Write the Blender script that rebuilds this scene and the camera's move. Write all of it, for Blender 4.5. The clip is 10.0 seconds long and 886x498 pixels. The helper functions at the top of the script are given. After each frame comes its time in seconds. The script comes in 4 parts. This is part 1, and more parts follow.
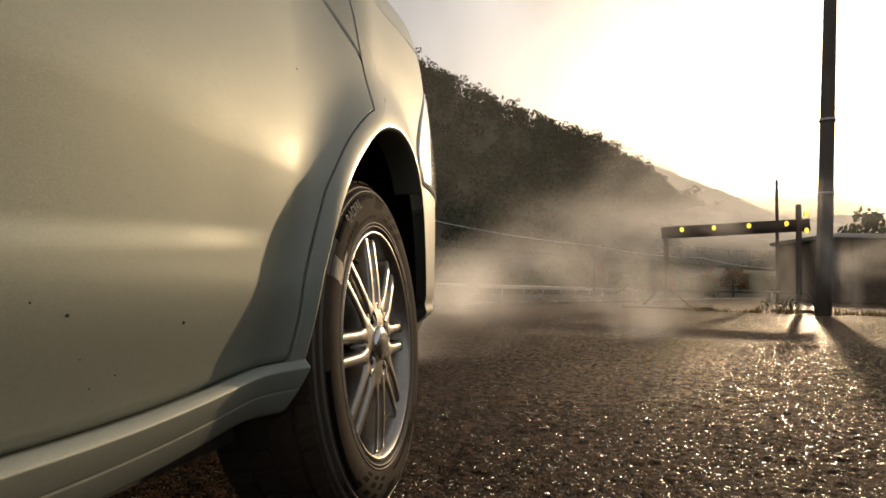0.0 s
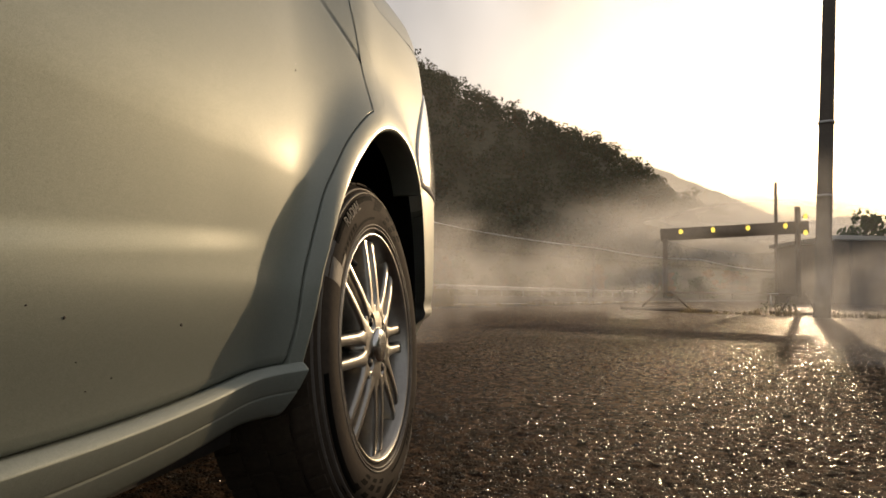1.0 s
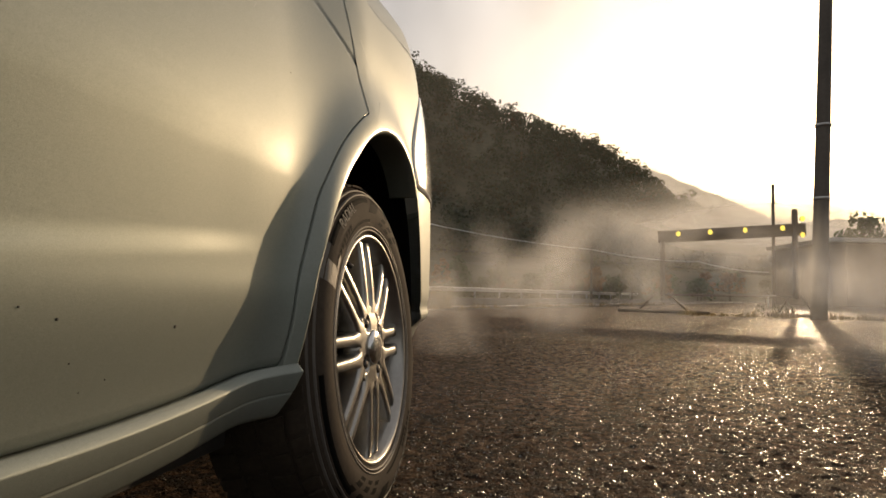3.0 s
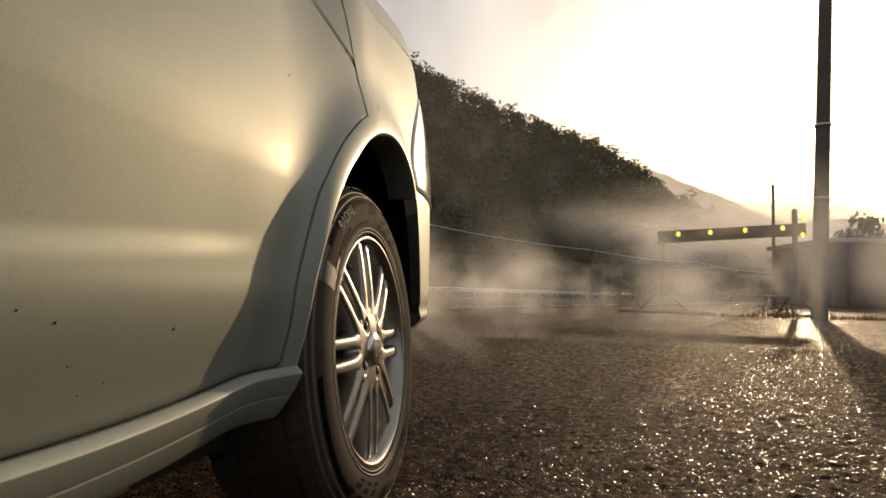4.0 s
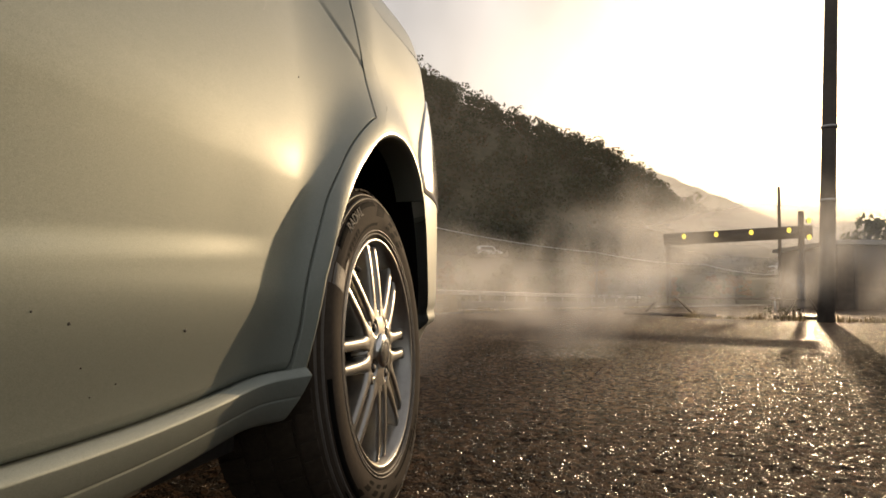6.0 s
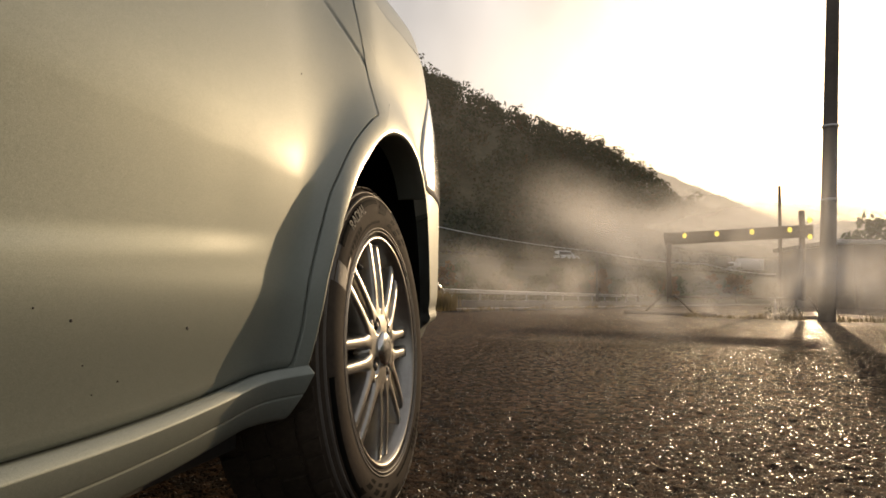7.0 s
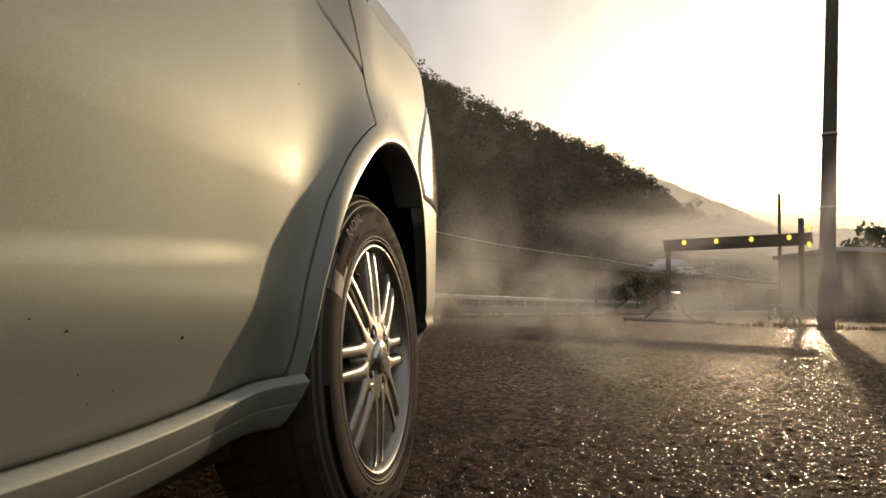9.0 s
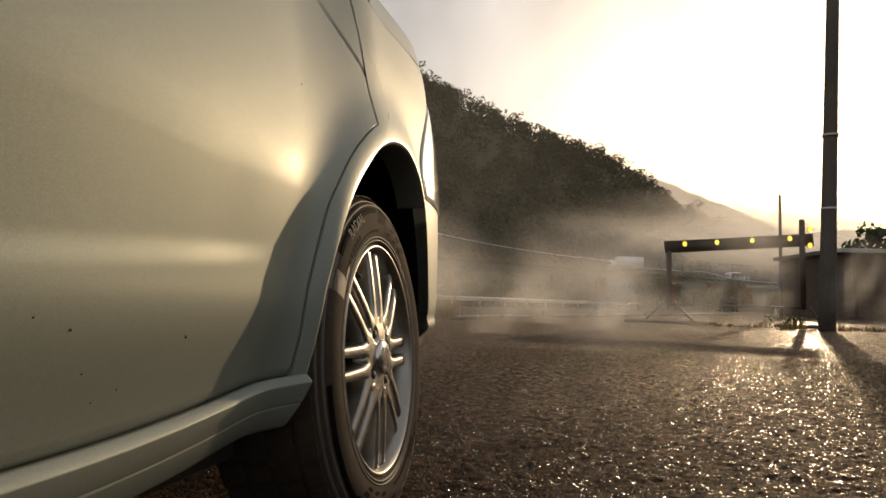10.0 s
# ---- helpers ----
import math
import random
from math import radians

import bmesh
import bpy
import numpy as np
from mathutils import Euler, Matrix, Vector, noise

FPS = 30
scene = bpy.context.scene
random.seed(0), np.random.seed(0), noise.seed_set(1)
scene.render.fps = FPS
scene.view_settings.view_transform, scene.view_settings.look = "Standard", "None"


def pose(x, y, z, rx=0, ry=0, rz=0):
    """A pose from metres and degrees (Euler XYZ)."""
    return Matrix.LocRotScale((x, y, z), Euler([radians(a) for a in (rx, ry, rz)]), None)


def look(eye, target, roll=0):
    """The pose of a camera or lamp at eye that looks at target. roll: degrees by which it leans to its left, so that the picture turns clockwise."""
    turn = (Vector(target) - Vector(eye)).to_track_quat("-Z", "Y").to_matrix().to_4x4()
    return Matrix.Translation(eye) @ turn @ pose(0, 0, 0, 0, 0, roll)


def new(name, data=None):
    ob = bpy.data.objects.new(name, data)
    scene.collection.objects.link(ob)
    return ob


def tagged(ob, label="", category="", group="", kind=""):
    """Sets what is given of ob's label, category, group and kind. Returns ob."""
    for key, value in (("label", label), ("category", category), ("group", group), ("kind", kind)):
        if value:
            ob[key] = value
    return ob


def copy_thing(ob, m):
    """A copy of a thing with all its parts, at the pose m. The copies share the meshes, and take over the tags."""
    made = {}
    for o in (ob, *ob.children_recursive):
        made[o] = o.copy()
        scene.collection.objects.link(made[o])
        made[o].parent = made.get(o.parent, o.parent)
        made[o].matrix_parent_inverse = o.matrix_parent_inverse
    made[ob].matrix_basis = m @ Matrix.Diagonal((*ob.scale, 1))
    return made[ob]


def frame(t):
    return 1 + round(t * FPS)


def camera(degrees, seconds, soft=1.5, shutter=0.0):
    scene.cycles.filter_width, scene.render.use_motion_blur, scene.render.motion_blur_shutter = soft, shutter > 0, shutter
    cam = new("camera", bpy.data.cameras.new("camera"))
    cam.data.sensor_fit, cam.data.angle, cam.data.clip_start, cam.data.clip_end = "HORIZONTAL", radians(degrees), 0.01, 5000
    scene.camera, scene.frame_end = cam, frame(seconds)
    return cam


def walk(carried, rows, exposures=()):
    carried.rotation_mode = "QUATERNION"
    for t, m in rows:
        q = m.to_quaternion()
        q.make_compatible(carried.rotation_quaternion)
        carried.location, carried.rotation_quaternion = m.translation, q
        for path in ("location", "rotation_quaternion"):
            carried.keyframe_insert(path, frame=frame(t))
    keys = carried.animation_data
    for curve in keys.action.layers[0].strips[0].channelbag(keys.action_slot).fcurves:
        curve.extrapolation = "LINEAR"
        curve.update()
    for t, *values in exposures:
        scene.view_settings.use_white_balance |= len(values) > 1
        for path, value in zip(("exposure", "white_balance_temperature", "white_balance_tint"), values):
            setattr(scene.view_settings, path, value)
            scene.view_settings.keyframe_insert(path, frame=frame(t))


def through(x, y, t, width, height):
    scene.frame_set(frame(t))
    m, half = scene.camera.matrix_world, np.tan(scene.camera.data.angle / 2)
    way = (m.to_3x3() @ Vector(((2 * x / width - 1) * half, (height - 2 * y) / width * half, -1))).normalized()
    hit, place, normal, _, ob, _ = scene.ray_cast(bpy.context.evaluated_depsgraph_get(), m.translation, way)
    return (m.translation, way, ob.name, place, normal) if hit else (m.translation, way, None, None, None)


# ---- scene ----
import math as _m

scene.cycles.transparent_max_bounces = 48

# ---- camera and its walk ----
cam = camera(69.5, 10.0, soft=1.6)


def held(x, y, z, turn, tilt, lean):
    """A held camera: turned left of +y, tilted up, leaning to its left, in degrees."""
    return pose(x, y, z, 90 + tilt, 0, turn) @ pose(0, 0, 0, 0, 0, lean)


PATH = [
    (0.0, 0.0, 0.0, 0.418, 11.459, 3.468, 1.2),
    (0.5, 0.0011, 0.0014, 0.4179, 11.46, 3.541, 1.248),
    (1.0, 0.0001, 0.0024, 0.4194, 11.384, 3.596, 1.312),
    (1.5, 0.0014, 0.0021, 0.4191, 11.28, 3.638, 1.397),
    (2.0, 0.0026, 0.0027, 0.4191, 11.237, 3.69, 1.364),
    (2.5, 0.0039, 0.0021, 0.4186, 11.212, 3.742, 1.336),
    (4.0, 0.0077, 0.0003, 0.4209, 11.222, 3.838, 1.229),
    (4.5, 0.0083, 0.0038, 0.4199, 11.35, 3.882, 0.97),
    (5.0, 0.0045, 0.0, 0.4209, 11.465, 4.077, 1.002),
    (5.5, 0.0028, -0.0001, 0.4201, 11.591, 4.13, 1.093),
    (7.0, -0.0044, 0.0046, 0.418, 11.677, 3.974, 1.296),
    (7.5, -0.0025, 0.0029, 0.4214, 11.691, 4.002, 1.446),
    (8.0, 0.0001, -0.0003, 0.4215, 11.715, 4.11, 1.492),
    (8.5, 0.0015, -0.0004, 0.4233, 11.686, 4.324, 1.485),
    (9.0, 0.0034, -0.0014, 0.424, 11.672, 4.459, 1.61),
    (9.5, 0.0018, -0.0021, 0.423, 11.729, 4.605, 1.62),
    (10.0, 0.0006, -0.0014, 0.4215, 11.725, 4.594, 1.574),
]
walk(cam, [(t, held(*v)) for t, *v in PATH], exposures=[(0.0, -0.04, 6700, 11), (2.0, 0.0, 6700, 11), (4.5, 0.03, 6700, 11), (5.5, 0.12, 6700, 11), (7.5, 0.06, 6700, 11), (9.0, -0.06, 6700, 11), (10.0, -0.04, 6700, 11)])

# ---- light ----
SUN_TURN, SUN_HEIGHT = 18.2, 11.5  # degrees right of +y, degrees above the horizon
world = bpy.data.worlds.new("sky")
scene.world = world
world.use_nodes = True
wn, wl = world.node_tree.nodes, world.node_tree.links
wn.clear()
sky = wn.new("ShaderNodeTexSky")
sky.sky_type = "NISHITA"
sky.sun_disc = False
sky.sun_elevation = radians(SUN_HEIGHT)
sky.sun_rotation = radians(SUN_TURN)
sky.air_density, sky.dust_density, sky.ozone_density = 1.0, 4.0, 1.0
sky_bg = wn.new("ShaderNodeBackground")
sky_bg.inputs["Strength"].default_value = 0.065
wl.new(sky.outputs["Color"], sky_bg.inputs["Color"])
# thin morning cloud over the whole sky
wc = wn.new("ShaderNodeTexCoord")
wm = wn.new("ShaderNodeMapping")
wm.inputs["Scale"].default_value = (2.2, 2.2, 1.1)
wl.new(wc.outputs["Generated"], wm.inputs["Vector"])
wz = wn.new("ShaderNodeTexNoise")
wz.inputs["Scale"].default_value, wz.inputs["Detail"].default_value = 2.2, 5.0
wl.new(wm.outputs["Vector"], wz.inputs["Vector"])
wr = wn.new("ShaderNodeMapRange")
wr.inputs["From Min"].default_value, wr.inputs["From Max"].default_value = 0.3, 0.7
wr.inputs["To Min"].default_value, wr.inputs["To Max"].default_value = 0.22, 0.56
wl.new(wz.outputs["Fac"], wr.inputs["Value"])
cloud_bg = wn.new("ShaderNodeBackground")
cloud_bg.inputs["Color"].default_value = (1.0, 0.92, 0.86, 1)
wl.new(wr.outputs["Result"], cloud_bg.inputs["Strength"])
wa = wn.new("ShaderNodeAddShader")
wl.new(sky_bg.outputs[0], wa.inputs[0])
wl.new(cloud_bg.outputs[0], wa.inputs[1])
wo = wn.new("ShaderNodeOutputWorld")
wl.new(wa.outputs[0], wo.inputs["Surface"])

sun_way = Vector((_m.sin(radians(SUN_TURN)) * _m.cos(radians(SUN_HEIGHT)),
                  _m.cos(radians(SUN_TURN)) * _m.cos(radians(SUN_HEIGHT)), _m.sin(radians(SUN_HEIGHT))))
sun_data = bpy.data.lights.new("sun", "SUN")
sun_data.energy, sun_data.angle, sun_data.color = 2.4, radians(0.6), (1.0, 0.725, 0.44)
sun = new("sun", sun_data)
sun.matrix_world = look(sun_way * 60, (0, 0, 0))


# ---- materials ----
class Nodes:
    """A small wrapper for writing node materials."""

    def __init__(self, name):
        self.mat = bpy.data.materials.new(name)
        self.mat.use_nodes = True
        self.tree = self.mat.node_tree
        self.tree.nodes.clear()
        self.out = self.tree.nodes.new("ShaderNodeOutputMaterial")
        self.coord = self.tree.nodes.new("ShaderNodeTexCoord").outputs["Object"]

    def add(self, kind, **values):
        node = self.tree.nodes.new("ShaderNode" + kind)
        for key, value in values.items():
            if key in ("operation", "blend_type", "data_type", "feature", "interpolation_type"):
                if key == "operation":
                    node.operation = value
                elif key == "blend_type":
                    node.blend_type = value
                elif key == "data_type":
                    node.data_type = value
                elif key == "feature":
                    node.feature = value
                continue
            self.put(node.inputs[key.replace("_", " ")], value)
        return node

    def put(self, socket, value):
        if isinstance(value, bpy.types.NodeSocket):
            self.tree.links.new(value, socket)
        else:
            socket.default_value = value

    def scaled(self, x, y, z):
        node = self.add("Mapping", Vector=self.coord, Scale=(x, y, z))
        return node.outputs[0]

    def noise(self, scale, detail=4.0, rough=0.55, vector=None):
        return self.add("TexNoise", Vector=vector or self.coord, Scale=scale, Detail=detail, Roughness=rough).outputs["Fac"]

    def cells(self, scale, feature="F1", vector=None):
        return self.add("TexVoronoi", Vector=vector or self.coord, Scale=scale, feature=feature)

    def ramp(self, fac, *stops):
        node = self.add("ValToRGB", Fac=fac)
        items = node.color_ramp.elements
        while len(items) < len(stops):
            items.new(0.5)
        for item, (at, c) in zip(items, stops):
            item.position = at
            item.color = (*c, 1) if isinstance(c, tuple) else (c, c, c, 1)
        return node.outputs["Color"]

    def math(self, op, a, b=0.0, c=0.0):
        node = self.tree.nodes.new("ShaderNodeMath")
        node.operation = op
        for socket, value in zip(node.inputs, (a, b, c)):
            self.put(socket, value)
        return node.outputs[0]

    def vec(self, op, a, b=(0, 0, 0), scale=None):
        node = self.tree.nodes.new("ShaderNodeVectorMath")
        node.operation = op
        self.put(node.inputs[0], a)
        self.put(node.inputs[1], b)
        if scale is not None:
            self.put(node.inputs["Scale"], scale)
        return node.outputs["Vector"] if op not in ("LENGTH", "DOT_PRODUCT") else node.outputs["Value"]

    def mix(self, fac, a, b, blend="MIX"):
        node = self.tree.nodes.new("ShaderNodeMix")
        node.data_type = "RGBA"
        node.blend_type = blend
        self.put(node.inputs[0], fac)
        self.put(node.inputs[6], a if isinstance(a, bpy.types.NodeSocket) else (*a, 1))
        self.put(node.inputs[7], b if isinstance(b, bpy.types.NodeSocket) else (*b, 1))
        return node.outputs[2]

    def bump(self, height, strength=0.3, distance=0.01, normal=None):
        node = self.add("Bump", Height=height, Strength=strength, Distance=distance)
        if normal is not None:
            self.put(node.inputs["Normal"], normal)
        return node.outputs[0]

    def surface(self, **values):
        node = self.tree.nodes.new("ShaderNodeBsdfPrincipled")
        for key, value in values.items():
            key = key.replace("_", " ")
            if isinstance(value, tuple) and len(value) == 3:
                value = (*value, 1)
            self.put(node.inputs[key], value)
        self.tree.links.new(node.outputs[0], self.out.inputs["Surface"])
        return self.mat


def plain(name, low, high, rough=0.6, scale=20.0, metal=0.0, relief=0.15, depth=0.004, **more):
    """Two colours mixed by coarse and fine grain, with relief and uneven gloss."""
    n = Nodes(name)
    coarse, fine = n.noise(scale * 0.15, 3.0), n.noise(scale * 2.0, 5.0)
    both = n.math("ADD", n.math("MULTIPLY", coarse, 0.6), n.math("MULTIPLY", fine, 0.4))
    colour = n.ramp(both, (0.3, low), (0.7, high))
    gloss = n.math("ADD", n.math("MULTIPLY", fine, 0.2), rough - 0.1)
    return n.surface(Base_Color=colour, Roughness=gloss, Metallic=metal, Normal=n.bump(fine, relief, depth), **more)


def car_paint(name, low, high):
    n = Nodes(name)
    flake = n.cells(2400.0)
    dust = n.noise(5.0, 6.0, 0.6)
    grime = n.noise(60.0, 4.0, 0.7)
    tint = n.mix(n.math("MULTIPLY", dust, 0.6), low, high)
    spark = n.math("MULTIPLY", n.math("SUBTRACT", n.add("SeparateColor", Color=flake.outputs["Color"]).outputs[0], 0.5), 0.35)
    colour = n.mix(n.math("ADD", spark, 0.5), n.mix(0.5, tint, (0.06, 0.065, 0.05)), n.mix(0.5, tint, (0.585, 0.63, 0.555)))
    facet = n.vec("SCALE", n.vec("SUBTRACT", flake.outputs["Color"], (0.5, 0.5, 0.5)), scale=0.10)
    geo = n.tree.nodes.new("ShaderNodeNewGeometry").outputs["Normal"]
    normal = n.vec("NORMALIZE", n.vec("ADD", geo, facet))
    rough = n.math("ADD", 0.51, n.math("MULTIPLY", grime, 0.12))
    film = n.math("ADD", 0.10, n.math("MULTIPLY", n.math("MULTIPLY", dust, grime), 0.28))
    return n.surface(Base_Color=colour, Metallic=0.48, Roughness=rough, Normal=normal, Coat_Weight=0.5, Coat_Roughness=film,
                     Coat_Normal=n.bump(n.noise(220.0, 2.0), 0.03, 0.0004))


def asphalt_mat(name, stone, dark, light, glint=0.1, lumps=0.8):
    """Rolled stone chips in bitumen: dull chips, a few glassy ones, cracks and stains."""
    n = Nodes(name)
    chips = n.cells(stone)
    small = n.cells(stone * 2.7)
    big = n.cells(stone * 0.3)
    patch, stain = n.noise(0.7, 5.0), n.noise(6.0, 5.0)
    sep = n.add("SeparateColor", Color=chips.outputs["Color"])
    colour = n.ramp(sep.outputs[0], (0.0, dark), (0.75, tuple(0.5 * (a + b) for a, b in zip(dark, light))), (1.0, light))
    colour = n.mix(n.math("MULTIPLY", patch, 0.75), colour, n.mix(0.5, colour, dark))
    colour = n.mix(n.math("MULTIPLY", stain, 0.35), colour, tuple(0.6 * v for v in dark))
    crack = n.cells(0.45, "DISTANCE_TO_EDGE", n.vec("ADD", n.coord, n.vec("SCALE", n.add("TexNoise", Vector=n.coord, Scale=3.0, Detail=4.0).outputs["Color"], scale=0.5)))
    line = n.ramp(crack.outputs["Distance"], (0.0, 0.0), (0.004, 1.0))
    colour = n.mix(line, (0.012, 0.011, 0.010), colour)
    facet = n.vec("SCALE", n.vec("SUBTRACT", chips.outputs["Color"], (0.5, 0.5, 0.5)), scale=1.1)
    geo = n.tree.nodes.new("ShaderNodeNewGeometry").outputs["Normal"]
    tilt = n.vec("NORMALIZE", n.vec("ADD", geo, facet))
    dome = n.math("SUBTRACT", 1.0, chips.outputs["Distance"])
    height = n.math("ADD", dome, n.math("MULTIPLY", small.outputs["Distance"], -0.3))
    height = n.math("ADD", height, n.math("MULTIPLY", big.outputs["Distance"], -lumps))
    height = n.math("ADD", height, n.math("MULTIPLY", n.noise(24.0, 3.0), 1.25 * lumps))
    height = n.math("MULTIPLY", height, n.math("ADD", 0.4, line))
    normal = n.bump(height, 1.0, 0.011, tilt)
    lump = n.add("SeparateColor", Color=big.outputs["Color"])
    glassy = n.math("LESS_THAN", sep.outputs[1], glint)
    speck = n.math("LESS_THAN", 0.72, lump.outputs[2])
    colour = n.mix(n.math("MULTIPLY", speck, 0.55), colour, light)
    colour = n.mix(n.math("MULTIPLY", n.math("LESS_THAN", lump.outputs[2], 0.3), 0.6), colour, tuple(0.5 * v for v in dark))
    rough = n.math("SUBTRACT", 0.78, n.math("MULTIPLY", glassy, 0.56))
    gloss = n.math("ADD", 0.06, n.math("MULTIPLY", glassy, 0.75))
    return n.surface(Base_Color=colour, Roughness=rough, Normal=normal, Specular_IOR_Level=gloss)


def leaf_mat(name, *colours, scale=1.0, through=0.35):
    n = Nodes(name)
    geo = n.tree.nodes.new("ShaderNodeNewGeometry")
    pick = n.math("ADD", n.math("MULTIPLY", n.noise(scale, 3.0), 0.7), n.math("MULTIPLY", geo.outputs["Random Per Island"], 0.3))
    step = 0.7 / max(1, len(colours) - 1)
    colour = n.ramp(pick, *[(0.2 + step * i, c) for i, c in enumerate(colours)])
    body = n.tree.nodes.new("ShaderNodeBsdfPrincipled")
    n.put(body.inputs["Base Color"], colour)
    body.inputs["Roughness"].default_value = 0.6
    glow = n.add("BsdfTranslucent", Color=colour)
    mixer = n.add("MixShader", Fac=through)
    n.put(mixer.inputs[1], body.outputs[0])
    n.put(mixer.inputs[2], glow.outputs[0])
    n.tree.links.new(mixer.outputs[0], n.out.inputs["Surface"])
    return n.mat


def vapour_mat(name, strength, scale, soft, low=0.42, high=0.75, stretch=(1, 1, 1)):
    """Thin water vapour: lets most light pass, scatters the rest; thins out towards its edge."""
    n = Nodes(name)
    seed = n.tree.nodes.new("ShaderNodeObjectInfo").outputs["Random"]
    shift = n.vec("ADD", n.scaled(*stretch), n.add("CombineXYZ", X=n.math("MULTIPLY", seed, 37.0), Y=n.math("MULTIPLY", seed, 19.0)).outputs[0])
    wisp = n.add("TexNoise", Vector=shift, Scale=scale, Detail=3.5, Roughness=0.5, Distortion=0.25).outputs["Fac"]
    dens = n.tree.nodes.new("ShaderNodeMapRange")
    dens.interpolation_type = "SMOOTHSTEP"
    for key, value in (("Value", wisp), ("From Min", low), ("From Max", high)):
        n.put(dens.inputs[key], value)
    reach = n.vec("LENGTH", n.coord)
    fade = n.tree.nodes.new("ShaderNodeMapRange")
    fade.interpolation_type = "SMOOTHSTEP"
    for key, value in (("Value", reach), ("From Min", soft), ("From Max", 1.0), ("To Min", 1.0), ("To Max", 0.0)):
        n.put(fade.inputs[key], value)
    alpha = n.math("MULTIPLY", n.math("MULTIPLY", dens.outputs[0], fade.outputs[0]), strength)
    white = n.add("BsdfDiffuse", Color=(0.9, 0.9, 0.9, 1))
    back = n.add("BsdfTranslucent", Color=(0.95, 0.95, 0.95, 1))
    lit = n.add("MixShader", Fac=0.9)
    n.put(lit.inputs[1], white.outputs[0])
    n.put(lit.inputs[2], back.outputs[0])
    clear = n.tree.nodes.new("ShaderNodeBsdfTransparent")
    mixer = n.add("MixShader", Fac=alpha)
    n.put(mixer.inputs[1], clear.outputs[0])
    n.put(mixer.inputs[2], lit.outputs[0])
    n.tree.links.new(mixer.outputs[0], n.out.inputs["Surface"])
    return n.mat


def glow_mat(name, colour, strength):
    n = Nodes(name)
    lamp = n.add("Emission", Color=(*colour, 1), Strength=strength)
    n.tree.links.new(lamp.outputs[0], n.out.inputs["Surface"])
    return n.mat


PAINT = car_paint("silver_green_paint", (0.126, 0.156, 0.142), (0.170, 0.204, 0.186))
RUBBER = plain("rubber", (0.035, 0.029, 0.023), (0.075, 0.060, 0.046), 0.8, 60.0, relief=0.25, depth=0.001, Specular_IOR_Level=0.06)
LETTERING = plain("pale_rubber", (0.16, 0.145, 0.12), (0.24, 0.215, 0.18), 0.7, 90.0)
RUBBER_BLACK = plain("rubber_clean", (0.002, 0.002, 0.002), (0.006, 0.006, 0.005), 0.8, 90.0, Specular_IOR_Level=0.05)
RUBBER_RAISED = plain("rubber_raised", (0.07, 0.064, 0.055), (0.12, 0.11, 0.095), 0.6, 90.0)
ALLOY = plain("alloy", (0.30, 0.29, 0.265), (0.43, 0.415, 0.38), 0.36, 40.0, metal=0.9, relief=0.03, depth=0.0006)
DARK_METAL = plain("dark_metal", (0.02, 0.02, 0.02), (0.06, 0.055, 0.05), 0.5, 40.0, metal=0.5)
CHROME = plain("chrome", (0.55, 0.55, 0.54), (0.7, 0.7, 0.68), 0.2, 40.0, metal=1.0, relief=0.02, depth=0.0004)
LINER = plain("felt_liner", (0.004, 0.004, 0.004), (0.010, 0.009, 0.008), 0.9, 40.0, Specular_IOR_Level=0.03)
BLACK_PLASTIC = plain("black_plastic", (0.008, 0.008, 0.008), (0.02, 0.02, 0.02), 0.65, 50.0)
GLASS_DARK = plain("tinted_glass", (0.01, 0.012, 0.012), (0.02, 0.022, 0.022), 0.12, 4.0, relief=0.0)
LENS = plain("lamp_lens", (0.6, 0.6, 0.58), (0.75, 0.75, 0.72), 0.15, 8.0, relief=0.0, Coat_Weight=1.0)
ASPHALT = asphalt_mat("asphalt", 140.0, (0.016, 0.0082, 0.0042), (0.148, 0.082, 0.045), 0.11, 0.5)
ASPHALT_WIDE = asphalt_mat("asphalt_wide", 95.0, (0.016, 0.0082, 0.0042), (0.148, 0.082, 0.045), 0.16, 0.3)
ROAD_MAT = asphalt_mat("road_asphalt", 120.0, (0.05, 0.045, 0.04), (0.12, 0.11, 0.10), 0.1)
SOIL = plain("soil_and_grass", (0.03, 0.035, 0.015), (0.10, 0.085, 0.045), 0.9, 3.0, relief=0.5, depth=0.05)
CONCRETE = plain("concrete", (0.20, 0.19, 0.175), (0.32, 0.31, 0.28), 0.8, 8.0, relief=0.3)
POLE_GREY = plain("weathered_pole", (0.07, 0.06, 0.05), (0.13, 0.11, 0.09), 0.85, 8.0, relief=0.3)
RUST_STEEL = plain("painted_steel", (0.05, 0.04, 0.032), (0.12, 0.085, 0.06), 0.6, 25.0, metal=0.3)
GALVANISED = plain("galvanised_steel", (0.38, 0.38, 0.37), (0.52, 0.52, 0.50), 0.38, 12.0, metal=0.8)
WOOD_OLD = plain("old_timber", (0.07, 0.05, 0.035), (0.16, 0.12, 0.085), 0.8, 18.0, relief=0.4)
WHITE_PAINT = plain("white_paint", (0.62, 0.62, 0.60), (0.82, 0.82, 0.80), 0.45, 10.0)
# the amber discs' glow is put into the material as emission
AMBER = glow_mat("amber_lamp", (1.0, 0.74, 0.10), 1.6)
BARK = plain("bark", (0.03, 0.022, 0.016), (0.09, 0.07, 0.05), 0.9, 14.0, relief=0.6, depth=0.02)
FOREST = leaf_mat("forest_leaves", (0.020, 0.036, 0.014), (0.04, 0.055, 0.018), (0.075, 0.06, 0.02), (0.17, 0.06, 0.015), scale=0.085, through=0.2)
